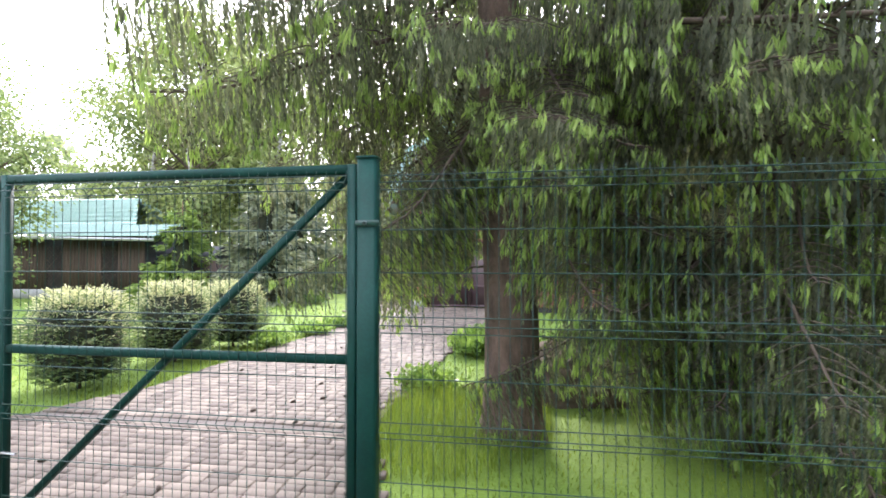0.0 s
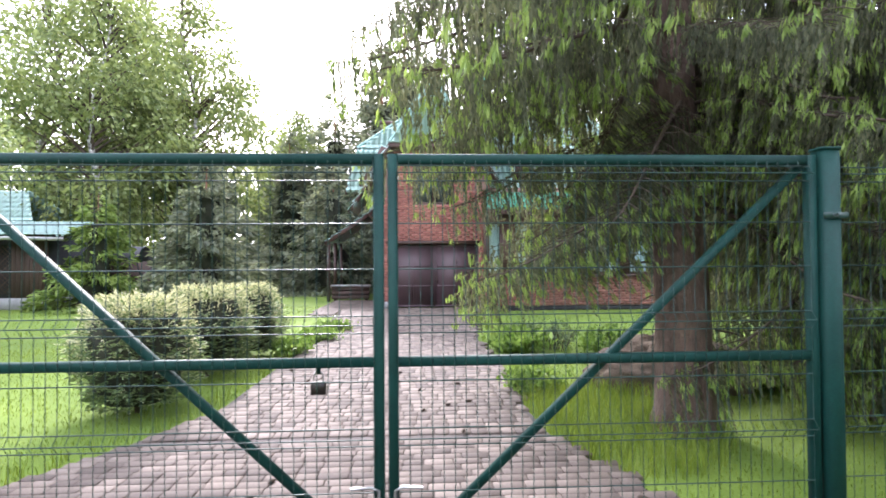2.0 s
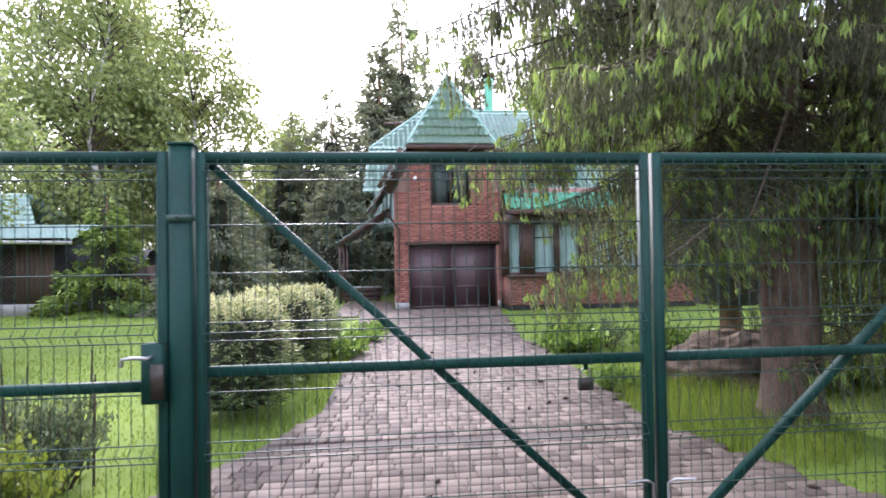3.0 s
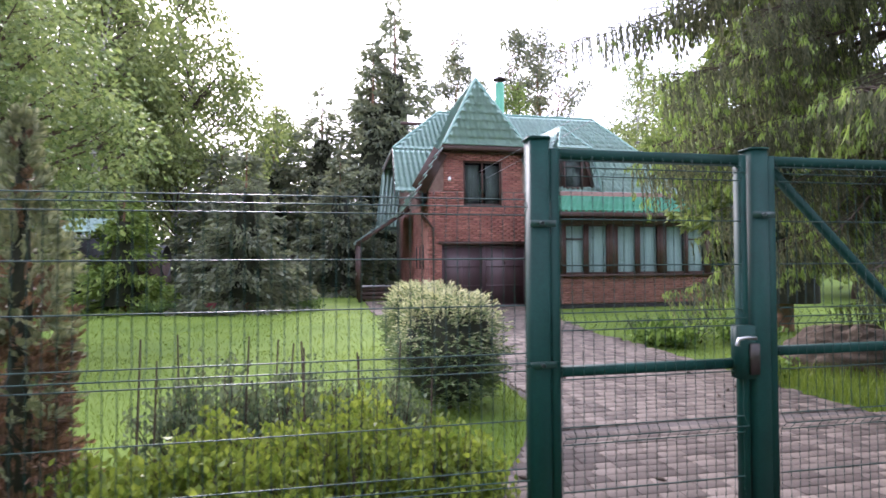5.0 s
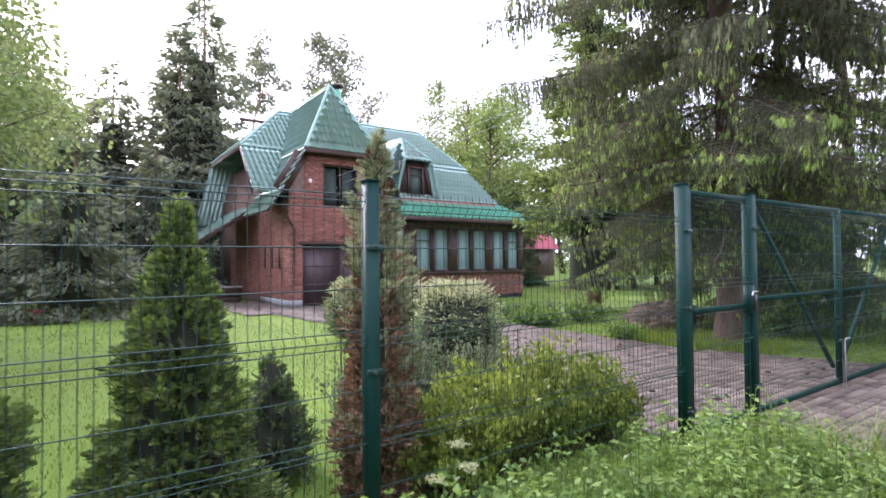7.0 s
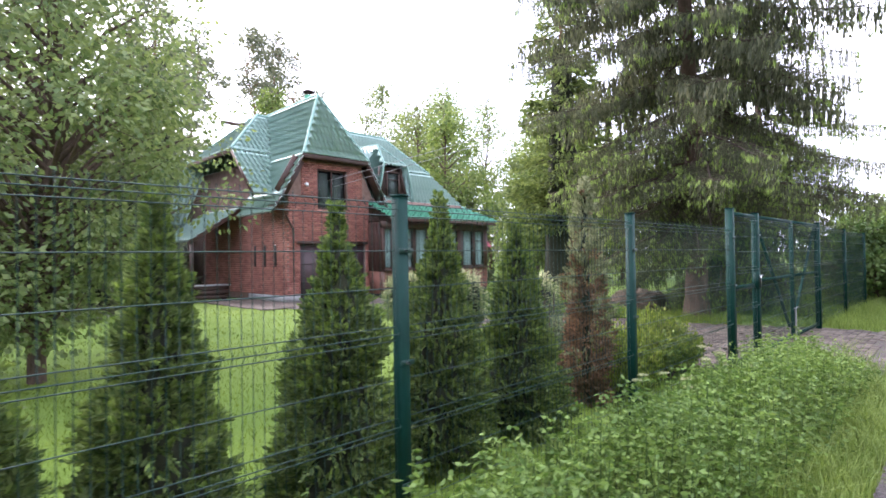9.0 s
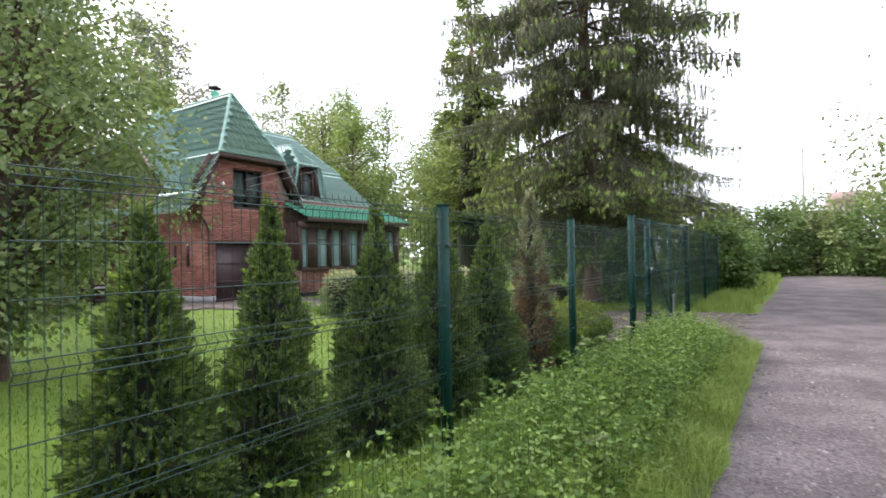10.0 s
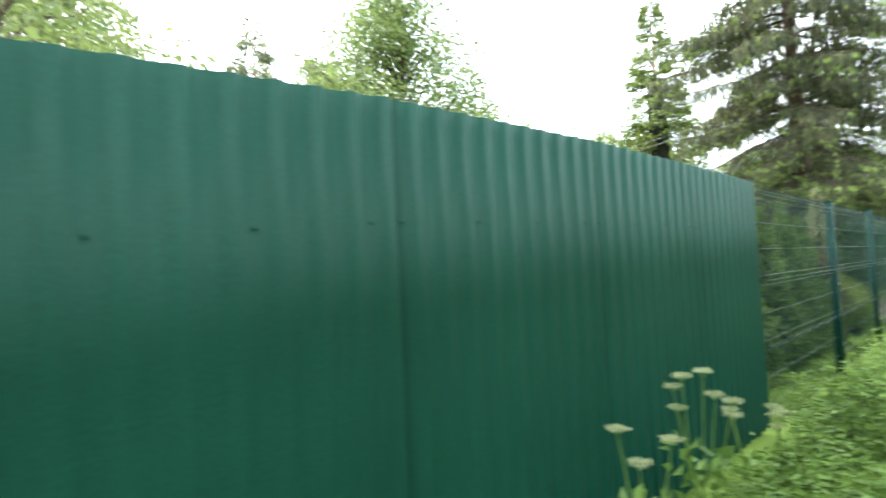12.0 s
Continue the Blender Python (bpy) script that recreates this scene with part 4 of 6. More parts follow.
# long dark outbuilding at the end of the lawn
ob_ = thing("outbuilding", (-18.5, 16.2, 0), "long dark brown timber outbuilding, lattice panels, green metal roof", "outbuilding")
# near-black box: painted shade seen through the lattice and board gaps
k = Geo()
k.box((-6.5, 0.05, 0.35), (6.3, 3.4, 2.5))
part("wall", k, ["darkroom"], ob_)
k = Geo()
k.box((-6.5, -0.02, -0.03), (6.3, 3.45, 0.35))
part("plinth", k, ["plinth"], ob_)
rb_ = random.Random(4)
wall_boards = []
for i in range(86):
    x = -6.5 + i * 0.149
    if i % 17 in (5, 6, 7, 8, 9):
        continue
    k = Geo()
    k.beam((x + 0.07, 0.0, 0.36), (x + 0.07, 0.0, 2.48), 0.138, 0.03 + 0.012 * rb_.random(), up=(0, 1, 0))
    part("board", k, ["board"], ob_)
for c in range(5):
    x0 = -6.5 + (5 + 17 * c) * 0.149
    lat = Geo()
    for d in np.arange(-1.6, 0.75, 0.16):
        for s in (1, -1):
            a0, a1 = max(0, d), min(0.745, d + 1.6)
            if a1 - a0 > 0.05:
                z0, z1 = 0.5 + (a0 - d), 0.5 + (a1 - d)
                if s < 0:
                    a0, a1 = 0.745 - a0, 0.745 - a1
                lat.beam((x0 + a0, -0.005 * s, z0), (x0 + a1, -0.005 * s, z1), 0.008, 0.025)
    part("lattice", lat, ["board"], ob_)
r2 = part("roof", (lambda gg: (gg.beam((-6.8, -0.72, 2.62), (7.25, -0.72, 2.30), 0.05, 0.12), gg)[1])(Geo()), ["steel"], ob_)
for poly in ([(-25.4, 15.4, 2.74), (-11.2, 15.4, 2.42), (-11.2, 17.2, 2.95), (-25.4, 17.2, 3.2)], [(-25.4, 17.2, 3.2), (-13.4, 17.2, 3.0), (-14.8, 19.0, 4.3), (-25.4, 19.0, 4.3)], [(-25.4, 20.8, 3.0), (-13.4, 20.8, 3.0), (-14.8, 19.0, 4.3), (-25.4, 19.0, 4.3)]):
    f = roof_face([(x + 18.5, y - 16.2, z) for x, y, z in poly], r2)
sb = thing("dark_store_box", (-10.6, 17.2, 0), "low dark timber store beside the outbuilding", "shed")
k = Geo()
k.box((-0.75, 0, -0.03), (0.75, 1.2, 1.55))
part("wall", k, ["board"], sb)
k = Geo()
k.tube([(-0.8, 0.6, 1.55), (0.8, 0.6, 1.55)], 0.55, 12)
part("rounded_roof", k, ["darkroof"], sb)

# far things along the road
fb = thing("far_building", (110, -7.0, 0), "far brick building above the hedge", "building")
k = Geo()
k.box((-6, -4.9, -0.03), (6, -0.3, 9.4))
k.box((-6, -0.3, -0.03), (6, 4.5, 8.3))
part("wall", k, ["farbrick"], fb)
k = Geo()
k.box((-6.3, -5.1, 9.4), (6.3, -0.3, 11.3))
part("roof_storey", k, ["farbrick"], fb)
for i in range(5):
    k = Geo()
    k.box((-6.06, -4.6 + i * 0.85, 7.4), (-6.01, -4.2 + i * 0.85, 8.8))
    part("window", k, ["darkroof"], fb)
pl = thing("utility_pole", (50, -2.95, 0), "tall thin pole beyond the hedge", "pole")
k = Geo()
k.tube([(0, 0, -0.1), (0.2, 0, 6), (0.35, 0, 11.2)], [0.16, 0.13, 0.09], 8)
part("pole_shaft", k, ["concrete"], pl)
k = Geo()
k.beam((0.34, -0.4, 11.0), (0.34, 0.4, 11.0), 0.06, 0.06)
part("crossbar", k, ["steel"], pl)


# ---- trees ----
def strand_needles(gg, starts, lens, rng, step=0.044, mat=0, size=0.085, width=0.018):
    """Needle clumps down hanging twigs."""
    cs, ds, ls = [], [], []
    for p, h in zip(starts, lens):
        n = max(3, int(h / step))
        z = np.arange(n) * step
        sway = rng.normal(0, 0.02, 2)
        c = np.stack([p[0] + sway[0] * z * 2, p[1] + sway[1] * z * 2, p[2] - z], 1)
        for q in range(2):
            a = rng.uniform(0, 2 * math.pi, n)
            cs.append(c)
            ds.append(np.stack([0.20 * np.cos(a), 0.20 * np.sin(a), np.full(n, -1.0)], 1))
            ls.append(np.full(n, size) * (1 - 0.4 * z / (h + 0.01)))
    gg.leaves(np.vstack(cs), np.vstack(ds), np.concatenate(ls), width, rng, mat)


def spruce_bough(seed, fresh, L=3.0, coarse=False):
    rng = np.random.default_rng(seed)
    gg = Geo()
    s = np.linspace(0, 1, 10)
    pts = np.stack([L * s, 0.12 * np.sin(s * 3 + seed), L * (0.05 * s - 0.50 * s ** 2 + 0.26 * s ** 4)], 1)
    gg.tube(pts, np.linspace(0.034, 0.007, 10), 5, 1)

    def at(t):
        return np.array([np.interp(t, s, pts[:, k]) for k in range(3)])
    starts, lens, fs = [], [], []
    for i, t in enumerate(np.linspace(0.20, 0.99, 16)):
        for sd in (-1, 1):
            l = (0.26 * L * min(1, 1.6 * (1 - t)) ** 0.8 + 0.16) * rng.uniform(0.6, 1.15) * (0.55 + 0.45 * min(1, t * 2.2))
            a = radians(rng.uniform(35, 65)) * sd
            d = np.array([math.cos(a), math.sin(a), 0])
            p = at(t)
            q = np.linspace(0, 1, 5)
            bp = p + d * (l * q)[:, None]
            bp[:, 2] += -0.28 * l * q ** 1.6 + 0.06 * l * np.sin(q * 3)
            gg.tube(bp, np.linspace(0.009, 0.003, 5), 3, 1)
            n = max(2, int(l / (0.115 if coarse else 0.09)))
            for w in (np.arange(n) + rng.uniform(0.2, 0.8)) / n:
                sp = np.array([np.interp(w, q, bp[:, k]) for k in range(3)])
                h = (rng.uniform(0.26, 0.52) + 0.45 * rng.random() ** 2 * (1 - 0.4 * t)) * (0.75 if coarse else 0.9)
                starts.append(sp)
                lens.append(h)
                if rng.random() < 0.28 + 0.6 * w * t:
                    fs.append(sp - (0, 0, h * rng.uniform(0.75, 1.0)))
            fs.append(bp[-1])
            m = int(l / (0.09 if coarse else 0.045))
            w = rng.random(m)
            cc = np.stack([np.interp(w, q, bp[:, k]) for k in range(3)], 1)
            gg.leaves(cc, d + rng.normal(0, 0.45, (m, 3)), 0.10 if coarse else 0.055, 0.04 if coarse else 0.016, rng, 0)
    if coarse:
        strand_needles(gg, starts, lens, rng, 0.12, 0, 0.20, 0.042)
    else:
        strand_needles(gg, starts, lens, rng)
    fs = np.array(fs)
    if fresh < 1:
        fs = fs[rng.random(len(fs)) < fresh]
    for q in range(5 if coarse else 10):
        up = rng.uniform(0, 0.06, len(fs))[:, None] * (0, 0, 1)
        gg.leaves(fs + rng.normal(0, 0.016, fs.shape) + up, np.stack([rng.normal(0, 0.22, len(fs)) + 0.12, rng.normal(0, 0.22, len(fs)), np.full(len(fs), -1.0)], 1), rng.uniform(0.10, 0.17, len(fs)) if coarse else rng.uniform(0.07, 0.12, len(fs)), 0.026 if coarse else 0.018, rng, 2, 0.08)
    return gg.mesh("bough", ["needle", "twig", "fresh"])


BOUGHS = [spruce_bough(s, f) for s, f in ((11, 0.3), (12, 0.7), (13, 0.45), (14, 1.0))]
HIGH = [spruce_bough(s, f, coarse=True) for s, f in ((15, 0.1), (16, 0.55), (17, 0.22), (18, 1.0))]


def spruce(x, y, H, R, z0, count, r0, label, seed, fence_y=None, low=0.35, extra=(), lean=0.0):
    t = thing("spruce_tree", (x, y, 0), label, "tree", "old spruces")
    rr = random.Random(seed)
    k = Geo()
    zs = np.concatenate([[-0.1, 0.05, 0.2, 0.5], np.linspace(1.0, H, 12)])
    rad = np.interp(zs, [-0.1, 0.2, 0.6, 4, H], [r0 * 1.35, r0 * 1.12, r0, r0 * 0.76, 0.02])
    wob = np.stack([0.03 * np.sin(zs * 1.1 + seed) - lean * zs, 0.03 * np.cos(zs * 0.9), zs], 1)
    wob[:4, :2] = wob[4, :2]
    k.tube(wob, rad, 20)
    bmv = k.v[0]
    for i in range(len(bmv)):
        a = noise.noise(Vector((bmv[i][0] * 9, bmv[i][1] * 9, bmv[i][2] * 2.5)))
        fl = max(0, 0.5 - bmv[i][2]) * 0.25 * math.sin(math.atan2(bmv[i][1], bmv[i][0]) * 5 + seed)
        bmv[i][:2] *= 1 + 0.05 * a + fl
    part("trunk", k, ["bark"], t, smooth=True)
    for i in range(count):
        f = (i + rr.random() * 0.6) / count
        z = z0 + round((H * 0.98 - z0) * f ** 1.2 / 0.66) * 0.66 + rr.uniform(-0.08, 0.08)
        az = i * 2.399963 + rr.uniform(-0.25, 0.25)
        reach = R * min(1.0, 0.80 + 0.10 * z) * (1 - (z / (H * 1.04)) ** 1.7) * rr.uniform(0.78, 1.12)
        if fence_y is not None and z < 7.5 and math.cos(az) < -0.1:
            reach = min(reach, max(0.6, (x - (0.65 if z < 3.6 else 0.2)) / -math.cos(az)), 3.1)
        tilt = rr.uniform(-2, 8) + 16 * max(0, 1 - z / 5)
        dy = math.sin(az)
        if fence_y is not None and dy < 0 and z < 3.6:
            reach = min(reach, (y - fence_y) / max(0.05, -dy) * 0.92)
        if fence_y is not None and H > 12 and z < 5.6 and abs(math.remainder(az + 1.65, 2 * math.pi)) < 0.62 and i % 5:
            continue
        if reach < 0.5:
            reach = 0.5
        sc = reach / 3.0
        pick = 3 if i % 5 == 2 and z > 3.4 else 3 if (2.2 < z < 5.0 and -1.6 < math.remainder(az, 2 * math.pi) < 0.1) else (i * 7 % 9) % 4 if (i * 7 % 9) != 3 else 0
        b = part("bough", (HIGH if z > 5.2 else BOUGHS)[pick], [], t, loc=(float(np.interp(z, zs, wob[:, 0])), float(np.interp(z, zs, wob[:, 1])), z))
        b.rotation_euler = (rr.uniform(-0.12, 0.12), radians(tilt) * (1 if sc > 0.3 else -0.4), az)
        b.scale = (sc, min(1.25, sc * rr.uniform(0.95, 1.2)), min(1.15, max(sc, 0.5) * (1.0 if z > 3.2 else 0.85)))
    for zz, az, reach, *steep in extra:
        b = part("bough", BOUGHS[0 if reach > 3.5 else 1 if reach > 1.8 else 3], [], t, loc=(wob[4][0], wob[4][1], zz))
        b.rotation_euler = (0, radians(steep[0] if steep else 14), az)
        b.scale = (reach / 3.0, 0.8, 0.85)
    for i in range(14):
        k = Geo()
        z = z0 * 0.4 + i * 0.28 * (low + 0.8)
        az = rr.uniform(0, 6.28)
        l = rr.uniform(0.25, 0.7)
        rz = np.interp(z, zs, rad) * 0.8
        k.tube([(rz * math.cos(az), rz * math.sin(az), z), ((rz + l * 0.6) * math.cos(az), (rz + l * 0.6) * math.sin(az), z - 0.04), ((rz + l) * math.cos(az + 0.1), (rz + l) * math.sin(az + 0.1), z - 0.16)], [0.014, 0.009, 0.003], 5)
        part("dead_branch", k, ["twig"], t)
    return t


spruce(2.69, 2.45, 19.0, 4.4, 2.25, 128, 0.245, "tall old spruce with drooping dark boughs and bright green tips", 3, fence_y=0.05, lean=0.055,
       extra=((5.6, -0.7, 4.2, 4), (6.9, -0.75, 4.1, 2), (8.2, -0.7, 4.0, 0), (6.6, 2.4, 4.3, 2), (5.4, 2.5, 4.1, 4), (8.0, 2.4, 4.1, 0), (4.2, 0.15, 4.2, 4), (5.0, -0.35, 4.5, 2), (4.6, 0.6, 4.2, 3), (3.6, 0.35, 4.0, 6), (5.7, 0.1, 4.4, 0), (6.2, -0.7, 4.3, 0), (3.2, 0.05, 3.6, 8), (4.0, -1.05, 1.75, 8), (3.7, -0.75, 1.8, 10), (4.4, -0.9, 1.8, 4), (3.4, 2.75, 3.3, 4), (4.2, 3.0, 3.3, 4), (2.1, -1.0, 1.6), (2.2, -0.3, 2.4), (2.9, -1.3, 1.7), (3.2, -0.9, 1.75), (3.5, -1.2, 1.7), (2.6, -0.6, 1.65), (3.1, 2.85, 1.9, 30), (2.9, 3.3, 1.8, 36), (3.1, 3.9, 1.7, 30), (3.0, 2.1, 1.9, 28), (3.9, 3.0, 1.8, 44), (4.9, 2.55, 3.0, 12)))
spruce(4.75, 2.5, 8.6, 3.0, 1.1, 42, 0.17, "spruce with dense dark boughs hanging almost to the lawn", 8, fence_y=0.05,
       extra=((1.6, -1.2, 1.65), (1.5, -1.8, 2.0), (1.2, -0.4, 1.6), (2.3, -1.7, 1.6), (2.0, -2.6, 1.65), (1.25, -2.2, 1.2), (1.1, -1.5, 1.3), (1.0, -0.9, 1.25), (1.2, -2.9, 1.2), (1.5, 2.6, 1.5), (1.4, 3.4, 1.4)))
spruce(8.6, 2.6, 9.5, 3.5, 1.2, 46, 0.16, "spruce with hanging boughs at the far end of the fence", 9, fence_y=0.05,
       extra=((3.7, -1.3, 3.6, 4), (4.0, -0.8, 3.8, 3), (3.5, -1.8, 3.1, 6), (4.7, -1.1, 3.6, 2), (5.5, -1.5, 3.3, 0), (5.0, -0.5, 3.8, 2)))


def pine(x, y, H, R, label, seed):
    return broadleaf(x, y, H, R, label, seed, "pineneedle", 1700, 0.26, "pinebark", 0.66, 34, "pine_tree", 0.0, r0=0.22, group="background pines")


def conifer(x, y, H, R, label, seed, mats=("hazeneedle",), n=5200, size=0.26, base=0.02, bare=0.0, power=0.95, name="conifer_tree", trunk="pinebark"):
    """A spired conifer: sprays in drooping whorls round a trunk."""
    rng = np.random.default_rng(seed)
    t = thing(name, (x, y, 0), label, "tree", "background conifers")
    k = Geo()
    k.tube([(0, 0, -0.1), (0, 0, H * 0.5), (0.03, 0, H * 0.99)], [H * 0.014 + 0.05, H * 0.009 + 0.02, 0.01], 8)
    part("trunk", k, [trunk], t, smooth=True)
    k = Geo()
    nb = int(40 + H * 20)
    zb = np.sort(rng.random(nb) ** 1.15) * H * (1 - base - bare) + H * (base + bare)
    ab = rng.uniform(0, 2 * math.pi, nb)
    rb = R * (1 - (zb / H)) ** power * rng.uniform(0.82, 1.10, nb) + 0.12
    n = int(n * 1.25)
    size = size * 1.5
    rb = rb * 1.4
    idx = rng.choice(nb, n, p=(rb / rb.sum()))
    s = rng.uniform(0.12, 1, n) ** 0.7
    rad = rb[idx] * s
    a = ab[idx] + rng.normal(0, 0.14, n) * (1.1 - 0.3 * s)
    z = zb[idx] - 0.30 * rad + 0.16 * rad * s ** 3 + rng.normal(0, 0.06, n)
    c = np.stack([rad * np.cos(a), rad * np.sin(a), np.maximum(z, 0.08)], 1)
    d = np.stack([np.cos(a), np.sin(a), rng.uniform(-0.9, 0.25, n)], 1) + rng.normal(0, 0.3, (n, 3))
    k.leaves(c, d, size * rng.uniform(0.6, 1.2, n), size * 0.36, rng)
    part("crown", k, list(mats), t)
    # added dark hull, painted as the shaded inside of the crown
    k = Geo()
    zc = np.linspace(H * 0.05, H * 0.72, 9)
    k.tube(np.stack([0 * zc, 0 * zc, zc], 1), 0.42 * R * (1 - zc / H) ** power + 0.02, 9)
    part("shade_core", k, ["core"], t)
    k = Geo()
    for i in range(0, nb, 3):
        l = rb[i] * 0.8
        k.tube([(0, 0, zb[i]), (l * math.cos(ab[i]), l * math.sin(ab[i]), zb[i] - 0.25 * l)], [0.03, 0.008], 3)
    tagged(part("branching", k, ["twig"], t), kind="stuff")
    return t


def broadleaf(x, y, H, R, label, seed, leafmat, n=9000, leaf=0.12, trunk="bark", z0=0.25, clumps=70, name="broadleaf_tree", droop=0.2, r0=None, category="tree", group="broadleaf trees", top=1.0):
    rng = np.random.default_rng(seed)
    t = thing(name, (x, y, 0), label, category, group)
    near = math.hypot(x + 6, y) < 9
    n = int(n * (1.35 if near else 0.95))
    leaf = leaf * (1.1 if near else 1.33)
    r0 = r0 or H * 0.012 + 0.03
    k = Geo()
    zs = np.linspace(-0.1, H * 0.95, 9)
    tw = np.stack([0.02 * H * np.sin(zs * 0.7 + seed), 0.02 * H * np.cos(zs * 0.5 + seed) - 0.02 * H * math.cos(seed), zs], 1)
    tw[:, 0] -= tw[0, 0]
    k.tube(tw, np.linspace(r0, 0.015, 9), 9)
    part("trunk", k, [trunk], t, smooth=True)
    limbs, crown = Geo(), Geo()
    cz = rng.uniform(z0, 1, clumps)
    prof = np.sin(np.clip((cz - z0) / (1 - z0), 0.03, 1) ** 0.75 * math.pi * 0.93 + 0.12)
    ca = rng.uniform(0, 2 * math.pi, clumps)
    cr = R * prof * rng.uniform(0.35, 1.1, clumps)
    C = np.stack([cr * np.cos(ca), cr * np.sin(ca), cz * H * top], 1)
    w = prof + 0.25
    idx = rng.choice(clumps, n, p=w / w.sum())
    sig = R * rng.uniform(0.10, 0.22, clumps)
    off = np.clip(rng.normal(0, 1, (n, 3)), -1.6, 1.6) * sig[idx][:, None] * (1, 1, 0.75)
    off[:, 2] -= droop * np.abs(off[:, 0]) + droop * rng.random(n) * sig[idx]
    pos = C[idx] + off
    pos[:, 2] = np.maximum(pos[:, 2], 0.06)
    d = off + rng.normal(0, 0.5, (n, 3)) * sig[idx][:, None] + (0, 0, -0.2 * R * 0.3)
    crown.leaves(pos, d, leaf * rng.uniform(0.6, 1.25, n), leaf * 0.62, rng, 0)
    for i in range(clumps):
        zb = max(z0 * H * 0.5, C[i][2] - cr[i] * 0.7)
        b = np.array([np.interp(zb, zs, tw[:, 0]), np.interp(zb, zs, tw[:, 1]), zb])
        mid = b * 0.5 + C[i] * 0.5 + (0, 0, 0.08 * R)
        rb = min(r0 * 0.35, 0.05)
        limbs.tube([b, mid, C[i]], [rb, rb * 0.6, 0.004], 5)
        for j in range(1):
            e = C[i] + rng.normal(0, sig[i], 3)
            limbs.tube([mid * 0.3 + C[i] * 0.7, e], [0.008, 0.003], 3)
    tagged(part("branching", limbs, [trunk if trunk != "birch" else "twig"], t), kind="stuff")
    part("crown", crown, [leafmat], t)
    return t


conifer(5.6, 7.9, 12.0, 1.75, "green spruce standing behind the old spruces on the lawn", 19, mats=("youngspruce",), n=11000, size=0.15, bare=0.2, power=0.8)
conifer(-0.5, 31, 18.2, 4.3, "tall dark spruce behind the brick house", 21, n=8000, size=0.34)
conifer(-5.0, 32, 12.6, 3.6, "dark spruce at the back of the garden", 22, n=6000, size=0.32)
conifer(-7.9, 32, 9.8, 3.4, "dark spruce at the back of the garden", 23, n=5000, size=0.3)
conifer(-10.6, 16.2, 3.9, 1.3, "young conifer with yellowish tips at the edge of the lawn", 24, mats=("thujatip",), n=3600, size=0.16)
conifer(-6.9, 15.9, 5.2, 1.5, "dense young spruce at the edge of the lawn", 25, n=5200, size=0.18)
conifer(-3.9, 24, 6.4, 2.4, "spruce beside the house", 26, n=4800, size=0.24)
conifer(-8.9, 22, 6.2, 2.4, "spruce behind the lawn", 27, n=4600, size=0.24)
conifer(14.2, 20.6, 6.0, 1.1, "dark conifer beside the house", 28, n=4200, size=0.24)
conifer(12.2, 27, 8.5, 2.2, "conifer behind the house", 29, n=4400, size=0.28)
conifer(-22.5, 25, 6.2, 2.4, "spruce in the wood behind the outbuilding", 30, n=5200, size=0.34)
for i, (x, y, H, R) in enumerate(((6.1, 42, 20.8, 1.9), (12.6, 46, 23.6, 1.9), (15.2, 47, 24.0, 2.6), (17.4, 47.5, 22.6, 2.7))):
    pine(x, y, H, R, "tall pine with a bare trunk and high crown", 40 + i)
for i, (x, y, H, R) in enumerate(((31, 38.5, 20, 4.6), (36.5, 37, 19.5, 4.8), (26.5, 40, 17, 4.0), (41, 33, 19, 4.8))):
    broadleaf(x, y, H, R, "tall light green tree at the back of the garden", 64 + i, "lime", 7500, 0.24, "bark", 0.05, 90)
broadleaf(23.0, 42, 19.5, 3.4, "airy birch behind the house", 46, "birchleaf", 4200, 0.2, "birch", 0.3, 60, "birch_tree", 0.5)
conifer(-1.9, 30.5, 15.0, 3.6, "spruce behind the brick house", 47, n=6500, size=0.32)
for i, (x, y, H, R) in enumerate(((-13.2, 21, 14, 3.4), (-16.5, 23, 15.5, 3.8), (-10.8, 24.5, 15, 3.3), (-14.5, 27, 16, 3.4), (-8.0, 35, 12, 3.0))):
    broadleaf(x, y, H, R, "birch with a white trunk and airy light green crown", 50 + i, "birchleaf", 13500, 0.185, "birch", 0.18, 120, "birch_tree", 0.5)
broadleaf(17.6, 33, 16.0, 3.0, "slender birch behind the house", 60, "birchleaf", 4200, 0.2, "birch", 0.3, 60, "birch_tree", 0.5)
broadleaf(8.3, 34, 13.8, 2.8, "light green tree behind the roof ridge", 61, "lime", 5200, 0.2, "bark", 0.25, 60)
for i, (x, y, H, R, m) in enumerate(((15.6, 15.0, 7.6, 1.9, "lime"), (18.6, 17.5, 8.6, 2.3, "birchleaf"), (20.5, 15.5, 8.0, 2.8, "lime"), (13.5, 24, 9.5, 3.0, "birchleaf"), (16.5, 25, 10.5, 2.7, "leaf"), (24, 22, 9.5, 3.2, "lime"), (17.0, 11.5, 6.0, 2.4, "leaf"), (22.5, 9.5, 6.5, 2.6, "birchleaf"), (11.8, 19.5, 8.2, 2.2, "lime"), (16.2, 14.0, 6.8, 2.4, "birchleaf"))):
    broadleaf(x, y, H * 1.22, R * 1.1, "leafy green garden tree beyond the lawn", 70 + i, m, 7000, 0.17, "bark", 0.12, 80)
broadleaf(-9.3, 6.4, 6.8, 2.0, "old fruit tree with small leaves, near the thuja hedge", 80, "leaf", 26000, 0.085, "bark", 0.10, 190, "fruit_tree", 0.1, r0=0.11)
